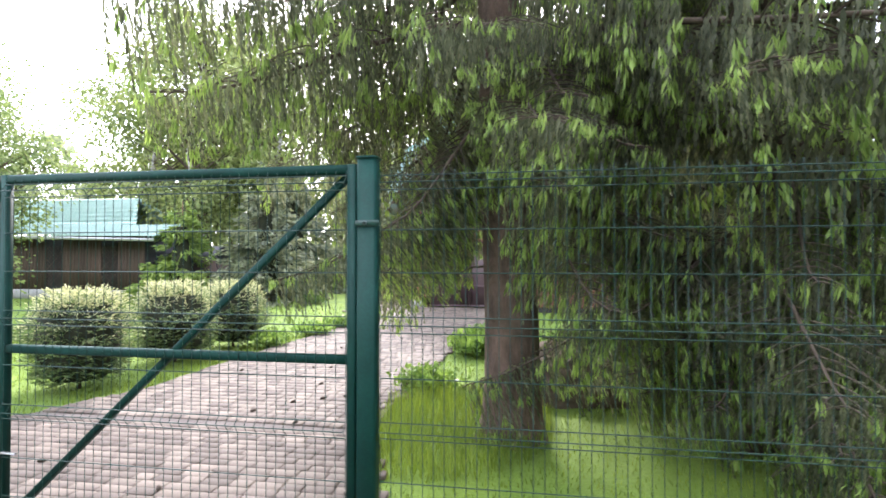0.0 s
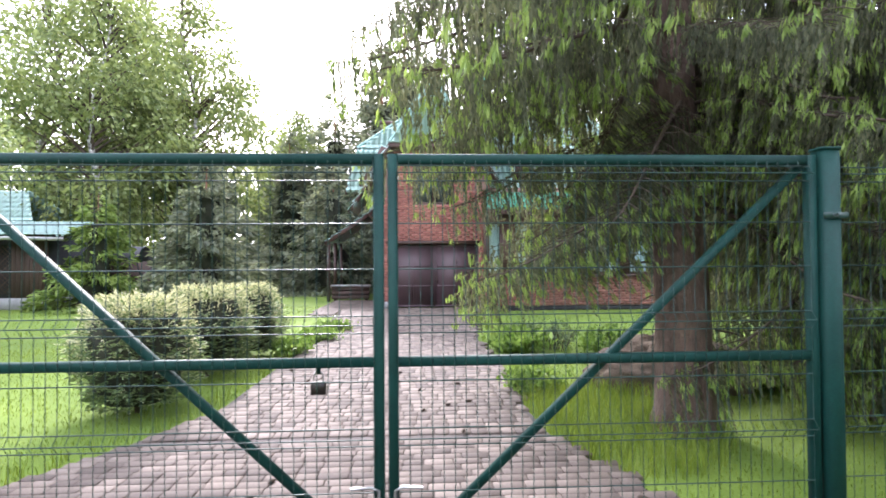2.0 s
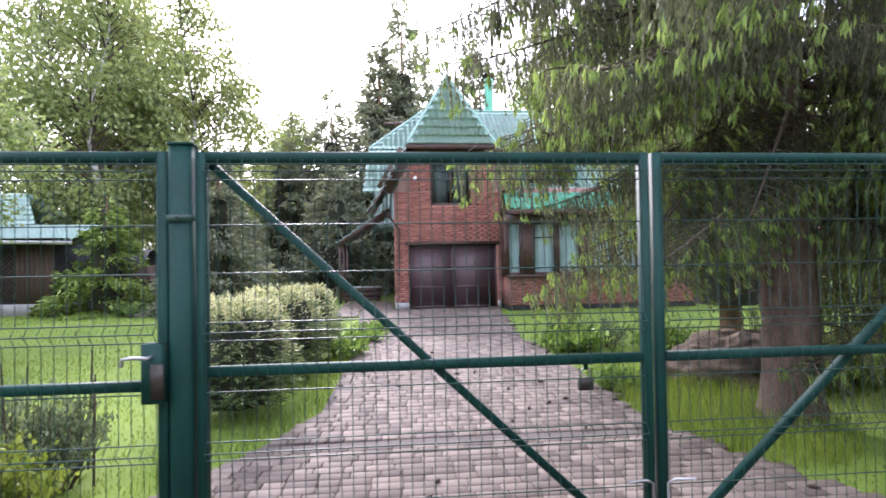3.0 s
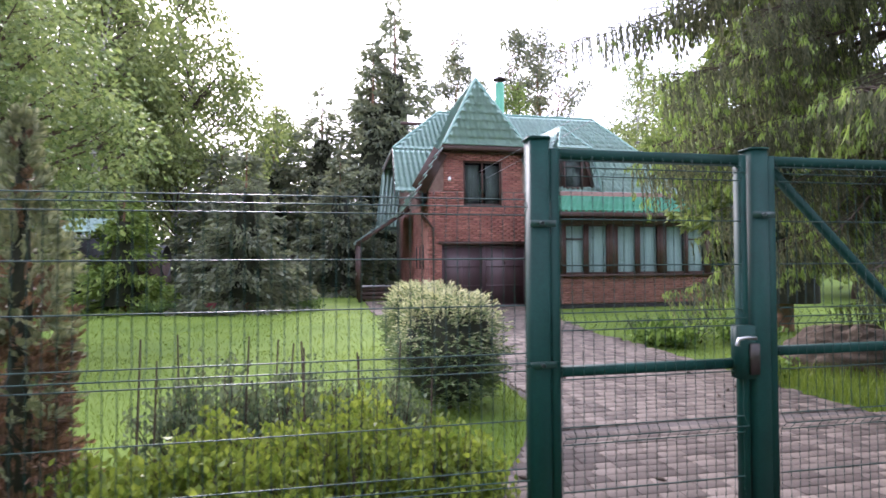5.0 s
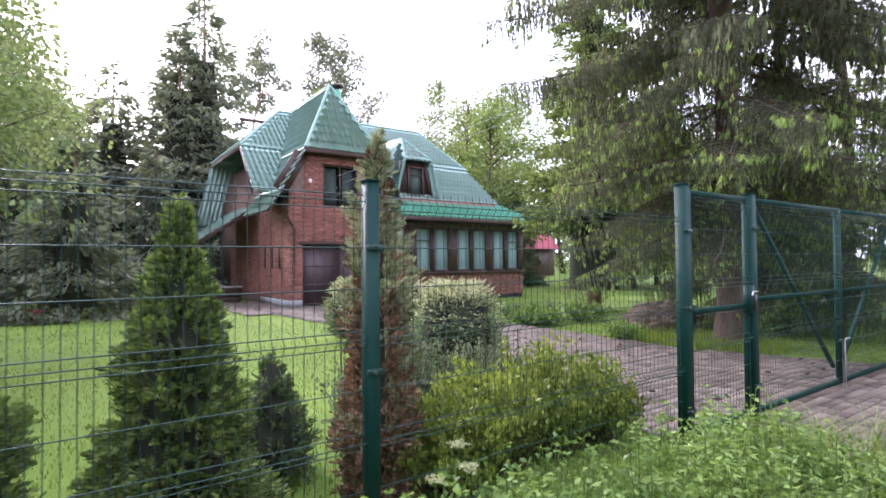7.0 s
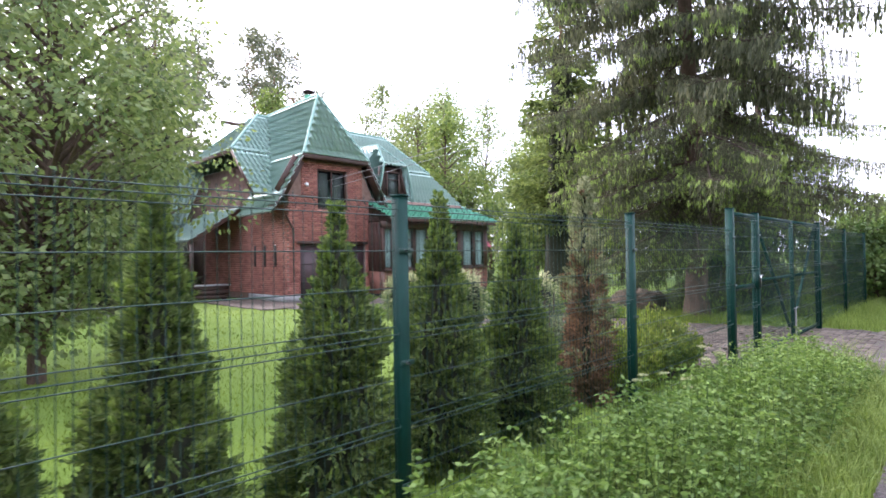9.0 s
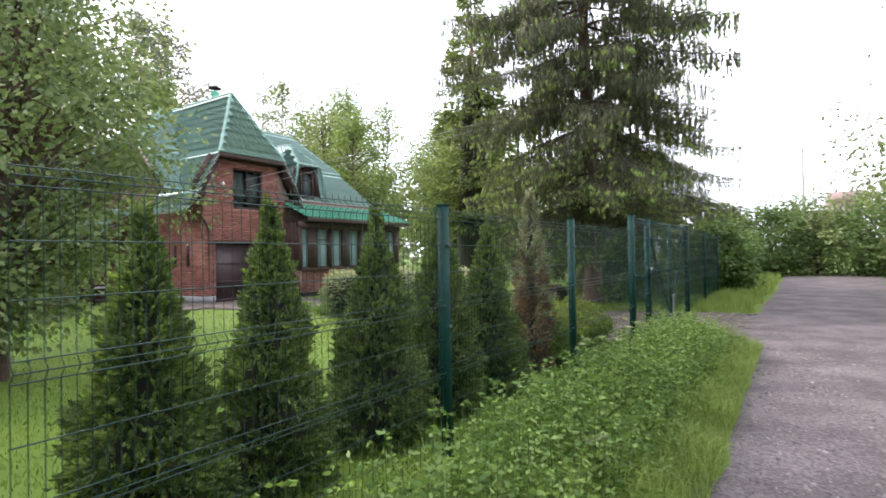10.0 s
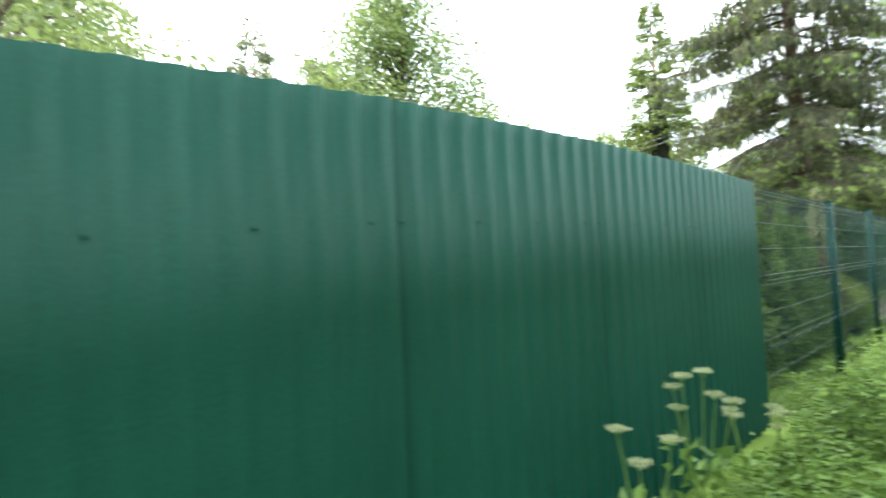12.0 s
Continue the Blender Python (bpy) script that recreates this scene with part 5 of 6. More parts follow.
broadleaf(-15.2, 7.5, 6.6, 2.4, "fruit tree behind the corrugated fence", 81, "leaf", 9000, 0.095, "bark", 0.2, 90, "fruit_tree", 0.1, r0=0.11)
broadleaf(-18.5, 12.5, 7.5, 2.6, "leafy tree at the side of the garden", 82, "leaf", 7000, 0.13, "bark", 0.15, 80)
for i, (x, y, H, R) in enumerate(((14.5, -8.2, 14.5, 4.0), (11.5, -10.5, 12.5, 3.0), (19, -9.5, 14.5, 3.3), (8.5, -12.5, 13, 3.0))):
    broadleaf(x, y, H, R, "tall birch beside the gravel road", 90 + i, "birchleaf", 9000, 0.15, "birch", 0.12, 90, "birch_tree", 0.5)
# out-of-view trees, added to block sky light and reflections on the fence
for i, (x, y, H, R) in enumerate(((4, -10.5, 9, 3.2), (-2.5, -9.5, 7.5, 3.0), (-8.5, -10.0, 8.5, 3.4), (-15, -9.5, 8, 3.2), (-21, -10.5, 9, 3.4), (-27, -8.5, 8, 3.2))):
    broadleaf(x, y, H, R, "unseen leafy tree across the road, added to dim sky reflections", 95 + i, "leaf", 4200, 0.22, "bark", 0.04, 60)
# bushes at the road
for i, (x, y, H, R) in enumerate(((9.6, -0.1, 2.1, 1.0), (11.3, 0.5, 2.3, 1.2), (13.5, 0.9, 2.6, 1.4), (16.5, 1.2, 3.0, 1.6), (21, 1.2, 3.3, 1.8), (27, 1.5, 4.2, 2.2), (33, 1.2, 4.0, 2.2))):
    broadleaf(x, y, H, R, "light green roadside bush", 100 + i, "hedge", 4200, 0.12, "twig", 0.05, 60, "roadside_bush", 0.1, category="bush", group="roadside bushes")
for i, (x, y, H, R) in enumerate(((23.5, 1.2, 4.0, 2.0), (24.0, -1.0, 4.1, 2.1), (24.5, -3.2, 4.3, 2.2), (24.0, -5.5, 4.2, 2.2), (23, -7.6, 4.0, 2.2), (21.0, -9.2, 3.6, 2.0), (17.5, -8.9, 3.0, 1.6), (14.5, -9.4, 2.8, 1.6), (11.5, -9.2, 2.6, 1.4), (28, -2, 4.6, 2.4), (28, -6, 4.8, 2.4))):
    broadleaf(x, y, H, R, "dense green roadside hedge bush", 110 + i, "hedge" if i % 2 else "leaf", 3600, 0.16, "twig", 0.04, 60, "roadside_bush", 0.1, category="bush", group="roadside bushes")
# far belt of wood, closing the view
rng = np.random.default_rng(7)
k = Geo()
pos, dirs = [], []
for i in range(150):
    a = i / 150 * 2 * math.pi
    if math.cos(a) > 0.90 and abs(math.sin(a)) < 0.35:
        continue
    r = rng.uniform(62, 82)
    H = rng.uniform(9, 17)
    n = 90
    zz = rng.random(n) * H
    rr_ = 4.5 * (1 - (zz / H) ** 2) ** 0.5
    b = rng.uniform(0, 2 * math.pi, n)
    pos.append(np.stack([r * math.cos(a) + rr_ * np.cos(b), 5 + r * math.sin(a) + rr_ * np.sin(b), zz], 1))
pos = np.vstack(pos)
k.leaves(pos, rng.normal(0, 1, pos.shape) + (0, 0, 0.4), 1.7, 1.3, rng)
# the woods wear the needle colour that has haze painted in
solid("far_woods", k, ["hazeneedle"], "far belt of mixed woodland", "trees", kind="stuff")


# ---- shrubs ----
def thuja(H, R, seed, mats, tip=0.12, n=6500, size=0.075, ragged=0.0, core=0.72, taper=1.0):
    rng = np.random.default_rng(seed)
    kc = Geo()
    # near-black hull gives the gaps between sprays their painted shade
    zs = np.linspace(0.02, H * 0.93, 12)
    prof = lambda z: R * np.clip(1 - (np.clip(z / H, 0, 1)) ** taper, 0.02, 1) ** 0.92 * (0.80 + 0.2 * np.clip(z / 0.25, 0, 1))
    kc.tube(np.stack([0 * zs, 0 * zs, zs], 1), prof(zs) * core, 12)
    v = kc.v[0]
    for i in range(len(v)):
        v[i][:2] *= 1 + 0.2 * noise.noise(Vector(v[i] * 4 + seed))
    kk = Geo()
    leaflets = 14
    ns = n // leaflets
    z = H * (1 - rng.random(ns) ** 0.62)
    a = rng.uniform(0, 2 * math.pi, ns)
    lump = np.array([noise.noise(Vector((math.cos(q) * 1.6 + seed, math.sin(q) * 1.6, w * 4.0))) for q, w in zip(a, z)])
    f = z / H
    length = size * 2.3 * rng.uniform(0.65, 1.3, ns) * (0.45 + 0.55 * np.sqrt(1 - f))
    r = np.maximum(prof(z) * (rng.uniform(0.78, 1.06, ns) + (0.42 + ragged) * lump) - 0.55 * length, 0.01)
    base = np.stack([r * np.cos(a), r * np.sin(a), z - 0.3 * length], 1)
    ax = np.stack([np.cos(a), np.sin(a), rng.uniform(0.0, 1.3, ns) + 1.6 * f ** 2], 1) + rng.normal(0, 0.24, (ns, 3))
    ax /= np.linalg.norm(ax, axis=1)[:, None]
    side = np.cross(ax, np.stack([-np.sin(a), np.cos(a), 0 * a], 1) + rng.normal(0, 0.55, (ns, 3)))
    side /= np.linalg.norm(side, axis=1)[:, None] + 1e-9
    young = rng.random(ns) < tip * 2.2 * (0.4 + f)
    grey = rng.random(ns) < np.clip((f - 0.30) * 2.4 + lump, 0, 0.95)
    for j in range(leaflets):
        q = j / (leaflets - 1)
        p = base + ax * (length * q)[:, None] - np.array((0, 0, 0.22)) * (length * q * q)[:, None]
        spread = radians(50 - 38 * q) * (1 if j % 2 else -1)
        d = ax * math.cos(spread) + side * math.sin(spread)
        m = grey if len(mats) > 2 else young & (q > 0.45) & (rng.random(ns) < 0.8)
        kk.leaves(p, d, size * (1.05 - 0.55 * q) * rng.uniform(0.75, 1.25, ns), size * 0.30, rng, m.astype(int), 0.08)
    return kc.mesh("shade_core", ["core"]), kk.mesh("foliage", list(mats[:2]))


def put_shrub(name, meshes, loc, label, category, group="", rot=0.0, scale=(1, 1, 1), trunk=True):
    t = thing(name, loc, label, category, group)
    t.rotation_euler = (0, 0, rot)
    t.scale = scale
    part("shade_core", meshes[0], [], t)
    part("foliage", meshes[1], [], t)
    if trunk:
        k = Geo()
        k.tube([(0, 0, -0.05), (0, 0, 0.25)], 0.025, 8)
        part("stem", k, ["twig"], t)
    return t


TH = [thuja(2.0, 0.43, s, ("thuja", "thujatip"), n=24500, size=0.060, tip=0.22, taper=1.15, core=0.58) for s in (201, 202, 203)]
for i, (x, y, h, w) in enumerate(((-11.85, 0.80, 0.90, 1.0), (-10.40, 0.70, 0.89, 1.0), (-9.58, 0.70, 0.935, 0.95), (-8.51, 0.70, 0.93, 1.04), (-7.58, 0.70, 0.99, 1.02), (-6.60, 0.72, 0.915, 1.1), (-12.8, 0.9, 0.90, 1.0))):
    put_shrub("thuja", TH[i % 3], (x, y, 0), "dense conical dark green thuja behind the mesh fence", "thuja", "thuja hedge", i * 1.3, (w, w, h))
bro = thuja(2.36, 0.225, 210, ("thujabrown", "thujagrey", "x"), n=17000, size=0.06, ragged=0.14, core=0.22, taper=4.0)
put_shrub("thuja", bro, (-5.45, 0.70, 0), "tall ragged thuja, brown and dying below, grey-green above", "thuja", "thuja hedge")
dw = thuja(0.82, 0.34, 211, ("juniper", "thuja"), tip=0.5, n=6500, size=0.055, taper=1.8)
put_shrub("dwarf_conifer", dw, (-5.88, 1.5, 0), "small bluish dwarf conifer", "shrub")


def round_bush(seed, R=0.58, H=1.14):
    rng = np.random.default_rng(seed)
    kc = Geo()
    # dark hull behind the leaves, its colour standing for inner shade
    zs = np.linspace(0.10, H * 0.86, 9)
    prof = lambda z: R * np.sqrt(np.clip(1 - ((z / H - 0.52) / 0.52) ** 2, 0.01, 1)) ** 0.8
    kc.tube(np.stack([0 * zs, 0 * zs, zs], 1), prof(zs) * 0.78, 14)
    ns, leaflets = 1500, 9
    f = rng.uniform(0.08, 1.0, ns)
    z = H * f
    a = rng.uniform(0, 2 * math.pi, ns)
    lump = np.array([noise.noise(Vector((math.cos(q) * 2.2 + seed, math.sin(q) * 2.2, w * 5))) for q, w in zip(a, z)])
    r = prof(z) * (rng.uniform(0.72, 1.0, ns) + 0.28 * lump) - 0.05
    crown = f > 0.9
    r[crown] = prof(z[crown]) * np.sqrt(rng.random(crown.sum()))
    base = np.stack([r * np.cos(a), r * np.sin(a), z - 0.02], 1)
    ax = np.stack([np.cos(a), np.sin(a), rng.uniform(-0.15, 0.35, ns) + 2.2 * np.clip(f - 0.72, 0, 1)], 1) + rng.normal(0, 0.16, (ns, 3))
    ax /= np.linalg.norm(ax, axis=1)[:, None]
    side = np.cross(ax, np.array((0, 0, 1.0)) + rng.normal(0, 0.3, (ns, 3)))
    side /= np.linalg.norm(side, axis=1)[:, None] + 1e-9
    length = rng.uniform(0.07, 0.14, ns)
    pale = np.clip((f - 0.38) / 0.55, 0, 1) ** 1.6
    kk = Geo()
    for j in range(leaflets):
        q = j / (leaflets - 1)
        spread = radians(58 - 40 * q) * (1 if j % 2 else -1)
        d = ax * math.cos(spread) + side * math.sin(spread)
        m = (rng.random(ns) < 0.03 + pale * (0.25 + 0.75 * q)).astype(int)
        kk.leaves(base + ax * (length * q)[:, None], d, rng.uniform(0.035, 0.06, ns), 0.015, rng, m)
    tips = 160
    a = rng.uniform(0, 2 * math.pi, tips)
    z = H * rng.uniform(0.7, 0.99, tips)
    r = prof(z) * rng.uniform(0.3, 1.0, tips)
    base = np.stack([r * np.cos(a), r * np.sin(a), z + 0.02 * (1 - r / R)], 1)
    for j in range(4):
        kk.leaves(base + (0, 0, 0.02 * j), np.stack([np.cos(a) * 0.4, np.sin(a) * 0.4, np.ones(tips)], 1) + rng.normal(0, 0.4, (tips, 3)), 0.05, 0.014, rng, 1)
    return kc.mesh("shade_core", ["core"]), kk.mesh("foliage", ["varieg", "cream"])


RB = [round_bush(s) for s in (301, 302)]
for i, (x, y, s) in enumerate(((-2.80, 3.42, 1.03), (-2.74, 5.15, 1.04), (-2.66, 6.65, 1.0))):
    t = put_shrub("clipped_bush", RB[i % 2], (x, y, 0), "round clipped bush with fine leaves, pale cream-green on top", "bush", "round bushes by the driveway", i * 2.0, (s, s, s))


def leafy_shrub(name, loc, rx, ry, H, n, leafmat, size, label, seed, stems=60, up=0.9, category="shrub", group="", spread=0.045, bare=0):
    rng = np.random.default_rng(seed)
    t = thing(name, loc, label, category, group)
    ks, kl = Geo(), Geo()
    cs, ds = [], []
    for i in range(stems):
        a, q = rng.uniform(0, 2 * math.pi), math.sqrt(rng.random())
        bx, by = rx * q * math.cos(a), ry * q * math.sin(a)
        h = H * (1 - 0.45 * q ** 2) * rng.uniform(0.7, 1.12)
        top = np.array([bx * 1.12 + rng.normal(0, 0.05), by * 1.12 + rng.normal(0, 0.05), h])
        bot = np.array([bx * 0.6, by * 0.6, -0.02])
        ks.tube([bot, (bot + top) / 2 + rng.normal(0, 0.02, 3), top], [0.007, 0.005, 0.002], 4)
        m = n // stems
        w = rng.uniform(0.15, 1.0, m) ** 0.7
        p = bot + (top - bot) * w[:, None] + rng.normal(0, spread + size * 0.4, (m, 3)) * (1, 1, 0.5)
        cs.append(p)
        ds.append(rng.normal(0, 0.55, (m, 3)) + (0, 0, up))
    cs = np.vstack(cs)
    cs[:, 2] = np.maximum(cs[:, 2], 0.02)
    kl.leaves(cs, np.vstack(ds), size * rng.uniform(0.6, 1.2, len(cs)), size * 0.55, rng)
    for i in range(bare):
        bx, by = rng.uniform(-rx, rx), rng.uniform(-ry, ry)
        ks.tube([(bx, by, 0), (bx + rng.normal(0, 0.03), by, H * rng.uniform(1.05, 1.3))], [0.010, 0.006], 5)
    tagged(part("branching", ks, ["twig"], t), kind="stuff")
    part("foliage", kl, [leafmat], t)
    return t


for i, (x, y, rx, ry, h) in enumerate(((-5.0, 0.55, 0.34, 0.38, 0.55), (-4.5, 0.72, 0.42, 0.45, 0.68), (-3.9, 0.75, 0.45, 0.5, 0.74), (-3.4, 0.70, 0.36, 0.4, 0.56))):
    leafy_shrub("yellow_green_shrub", (x, y, 0), rx, ry, h * 1.1, 5600, "boxleaf", 0.05, "low shrub with small glossy yellow-green leaves behind the fence", 320 + i, 105, 1.1, spread=0.012, group="low shrubs behind the fence")
for i, (x, y, h) in enumerate(((-4.85, 1.75, 0.85), (-4.25, 1.85, 0.8), (-3.7, 1.7, 0.72))):
    leafy_shrub("juniper_shrub", (x, y, 0), 0.42, 0.4, h, 3000, "juniper", 0.045, "grey-green feathery juniper shrub on the lawn edge", 330 + i, 80, 1.4, spread=0.02, bare=4, group="junipers")
for i, (x, y, r, h, m, s) in enumerate(((1.9, 6.6, 0.4, 0.33, "weed", 0.14), (2.6, 6.9, 0.5, 0.45, "juniper", 0.05), (2.2, 7.6, 0.5, 0.4, "varieg", 0.06), (3.4, 6.4, 0.5, 0.38, "weed", 0.10), (1.5, 4.0, 0.3, 0.25, "weed", 0.08), (4.4, 3.9, 0.4, 0.4, "weed", 0.09),
                                        (-1.75, 8.2, 0.3, 0.22, "weed", 0.09), (-1.95, 6.7, 0.28, 0.25, "weed", 0.09), (-1.6, 9.4, 0.3, 0.2, "weed", 0.08), (-7.6, 15.2, 0.5, 0.4, "hedge", 0.1), (-9.2, 15.0, 0.5, 0.35, "hedge", 0.1), (-5.0, 15.6, 0.5, 0.35, "hedge", 0.1))):
    leafy_shrub("bed_plant", (x, y, 0), r, r, h, 900, m, s, "low leafy bedding plant", 340 + i, 26, 0.8, "plant", "bedding plants")
# mound of litter behind the trunk
k = Geo()
nu, nv = 64, 26
vv = []
for i in range(nv + 1):
    for j in range(nu):
        a = j / nu * 2 * math.pi
        ph = i / nv * math.pi / 2
        rr_ = math.cos(ph) ** 0.6
        n_ = 1 + 0.16 * noise.noise(Vector((math.cos(a) * 1.6, math.sin(a) * 1.6, ph * 1.5))) + 0.09 * noise.noise(Vector((math.cos(a) * 7, math.sin(a) * 7, ph * 8)))
        vv.append((1.02 * rr_ * math.cos(a) * n_, 0.72 * rr_ * math.sin(a) * n_, -0.03 + 0.56 * math.sin(ph) * n_))
k.add(vv, [(i * nu + j, i * nu + (j + 1) % nu, (i + 1) * nu + (j + 1) % nu, (i + 1) * nu + j) for i in range(nv) for j in range(nu)])
solid("litter_mound", k, ["needlelitter"], "low mound covered with brown needles behind the spruce trunk", "mound", (3.35, 4.25, 0), smooth=True)
pt = thing("flower_pot", (-7.7, 14.7, 0), "small orange-red flower pot on the lawn edge", "flower pot")
k = Geo()
k.tube([(0, 0, -0.01), (0, 0, 0.02), (0, 0, 0.28), (0, 0, 0.32)], [0.10, 0.13, 0.18, 0.2], 12)
part("pot_body", k, ["redpaint"], pt, smooth=True)
k = Geo()
k.tube([(0, 0, 0.25), (0, 0, 0.29), (0, 0, 0.295)], [0.17, 0.15, 0.01], 12)
part("soil", k, ["soil"], pt)

# ---- grass and weeds ----
rng = np.random.default_rng(77)


def on_lawn(x, y):
    return (x < np.array([drive_left(q) for q in y]) - 0.02) | (x > np.array([drive_right(q) for q in y]) + 0.02)


def grass(name, n, x0, x1, y0, y1, h0, h1, w, mat, label, keep=None, lean=(0.15, 0.6), near=None):
    x, y = rng.uniform(x0, x1, n), rng.uniform(y0, y1, n)
    ok = on_lawn(x, y) if y1 > 0 else np.ones(n, bool)
    if keep is not None:
        ok &= keep(x, y)
    x, y = x[ok], y[ok]
    m = len(x)
    kk = Geo()
    kk.blades(np.stack([x, y, np.full(m, -0.03)], 1), rng.uniform(*lean, m), rng.uniform(h0, h1, m) + 0.02, np.full(m, w), rng)
    solid(name, kk, [mat], label, "grass", kind="stuff")


grass("lawn_grass", 62000, -12, 9, 0.1, 7.5, 0.012, 0.028, 0.007, "grass", "short mown lawn grass")
grass("lawn_grass_back", 17000, -13, 13, 7.5, 16, 0.015, 0.032, 0.014, "grass", "short mown lawn grass further back", keep=lambda x, y: ~((y > 14.6) & (x > -1.5) & (x < 8.5)))
grass("rough_grass", 9000, 0.9, 4.6, 1.2, 4.2, 0.08, 0.26, 0.008, "grass", "taller rough grass round the spruce trunk", keep=lambda x, y: ((x - 1.9) ** 2 / 1.2 + (y - 2.7) ** 2 / 1.8 < 1) & (x > 1.25))
grass("fence_grass", 6000, 2.0, 9.5, -1.5, 0.1, 0.08, 0.3, 0.008, "longgrass", "long grass along the outside of the fence", keep=lambda x, y: (x > 2.25) & (y > -1.3 + 0.12 * np.sin(x * 2)))
grass("drive_edge_grass", 5000, -3.4, -1.5, 1.5, 9.5, 0.05, 0.14, 0.008, "grass", "grass along the driveway edge", keep=lambda x, y: x > np.array([drive_left(q) for q in y]) - 0.30)
grass("far_roadside_grass", 16000, 3, 30, -8.5, -5.2, 0.1, 0.4, 0.02, "grass", "grass on the far side of the road", keep=lambda x, y: y < np.array([road_right(q) for q in x]) - 0.1)
grass("roadside_grass_east", 9000, 9, 30, -1.5, 2.0, 0.1, 0.4, 0.02, "longgrass", "grass beside the road past the fence")


def verge_h(x, y):
    t = np.clip((y + 1.8) / 1.5, 0, 1)
    end = np.clip((-2.9 - x) / 0.9, 0, 1)
    return (0.10 + 0.36 * np.sin(np.clip(t, 0, 1) * 2.4)) * (0.35 + 0.65 * end)


kk = Geo()
n = 68000
x = rng.uniform(-17.5, -3.0, n)
y = -1.55 + 1.27 * rng.random(n) ** 0.9
lump = np.array([noise.noise(Vector((a * 1.3, b * 1.3, 0))) for a, b in zip(x, y)])
fine = np.array([noise.noise(Vector((a * 4.2, b * 4.2, 3))) for a, b in zip(x, y)])
h = verge_h(x, y) * (1 + 0.8 * lump + 0.75 * fine)
sel = (rng.random(n) < np.clip(0.95 - (-0.95 - y) * 1.6, 0.12, 1)) & (y > np.interp(x, [-15.2, -13.6, -12.8], [-0.45, -0.6, -1.8])) & (y < np.interp(x, [-12.5, -11, -8.5, -7], [-0.3, -0.64, -0.6, -0.42]))
x, y, h = x[sel], y[sel], h[sel]
n = len(x)
z = h * rng.uniform(0.4, 1.05, n)
a = rng.uniform(0, 2 * math.pi, n)
kk.leaves(np.stack([x, y, z], 1), np.stack([np.cos(a), np.sin(a) - 0.2, rng.uniform(-0.45, 0.35, n)], 1), rng.uniform(0.025, 0.062, n), rng.uniform(0.010, 0.020, n), rng)
solid("verge_weeds", kk, ["weed"], "dense broad-leaved weeds on the verge between fence and road", "weeds", kind="stuff")
kk = Geo()
m = n // 9
kk.blades(np.stack([x[:m], y[:m], np.full(m, -0.03)], 1), rng.uniform(0.05, 0.2, m), z[:m] + 0.02, np.full(m, 0.006), rng)
solid("verge_stems", kk, ["hedge"], "weed stems on the verge", "weeds", kind="stuff")
n = 26000
x = rng.uniform(-17.5, -2.6, n)
y = -1.72 + 1.15 * rng.random(n) ** 1.3
kk = Geo()
tuft = np.array([noise.noise(Vector((a * 2.1, b * 2.1, 7))) for a, b in zip(x, y)])
hh = np.interp(x, [-13.8, -11.0, -9.5], [0.25, 0.6, 1.0]) * (0.15 + 0.34 * np.clip((y + 1.72) / 0.7, 0, 1)) * (1 + 0.7 * tuft) * rng.uniform(0.6, 1.15, n)
kk.blades(np.stack([x, y, np.full(n, -0.03)], 1), rng.uniform(0.2, 0.9, n), hh + 0.03, np.full(n, 0.007), rng)
solid("verge_grass", kk, ["longgrass"], "long arching grass on the road side of the verge", "grass", kind="stuff")


kk, ks = Geo(), Geo()
m = 1350
x, y = rng.uniform(-12.6, -3.2, m), rng.uniform(-1.4, -0.58, m)
for a, b in zip(x, y):
    hh = float(verge_h(a, b)) * rng.uniform(0.95, 1.6)
    tip = np.array((a + rng.normal(0, 0.05), b + rng.normal(0, 0.05), hh))
    ks.tube([(a, b, -0.03), tuple(tip)], [0.004, 0.002], 3)
    q = np.repeat(np.linspace(0.35, 1.0, 6), 3)
    p = np.array((a, b, 0.0)) + (tip - (a, b, 0.0)) * q[:, None]
    kk.leaves(p, np.stack([rng.normal(0, 1, 18), rng.normal(0, 1, 18), rng.uniform(-0.5, 0.5, 18)], 1), rng.uniform(0.035, 0.08, 18) * (1.25 - 0.6 * q), 0.021, rng)
solid("nettles", kk, ["weed"], "taller nettle-like weeds standing out of the verge", "weeds", kind="stuff")
solid("nettle_stems", ks, ["hedge"], "upright stems of taller weeds", "weeds", kind="stuff")


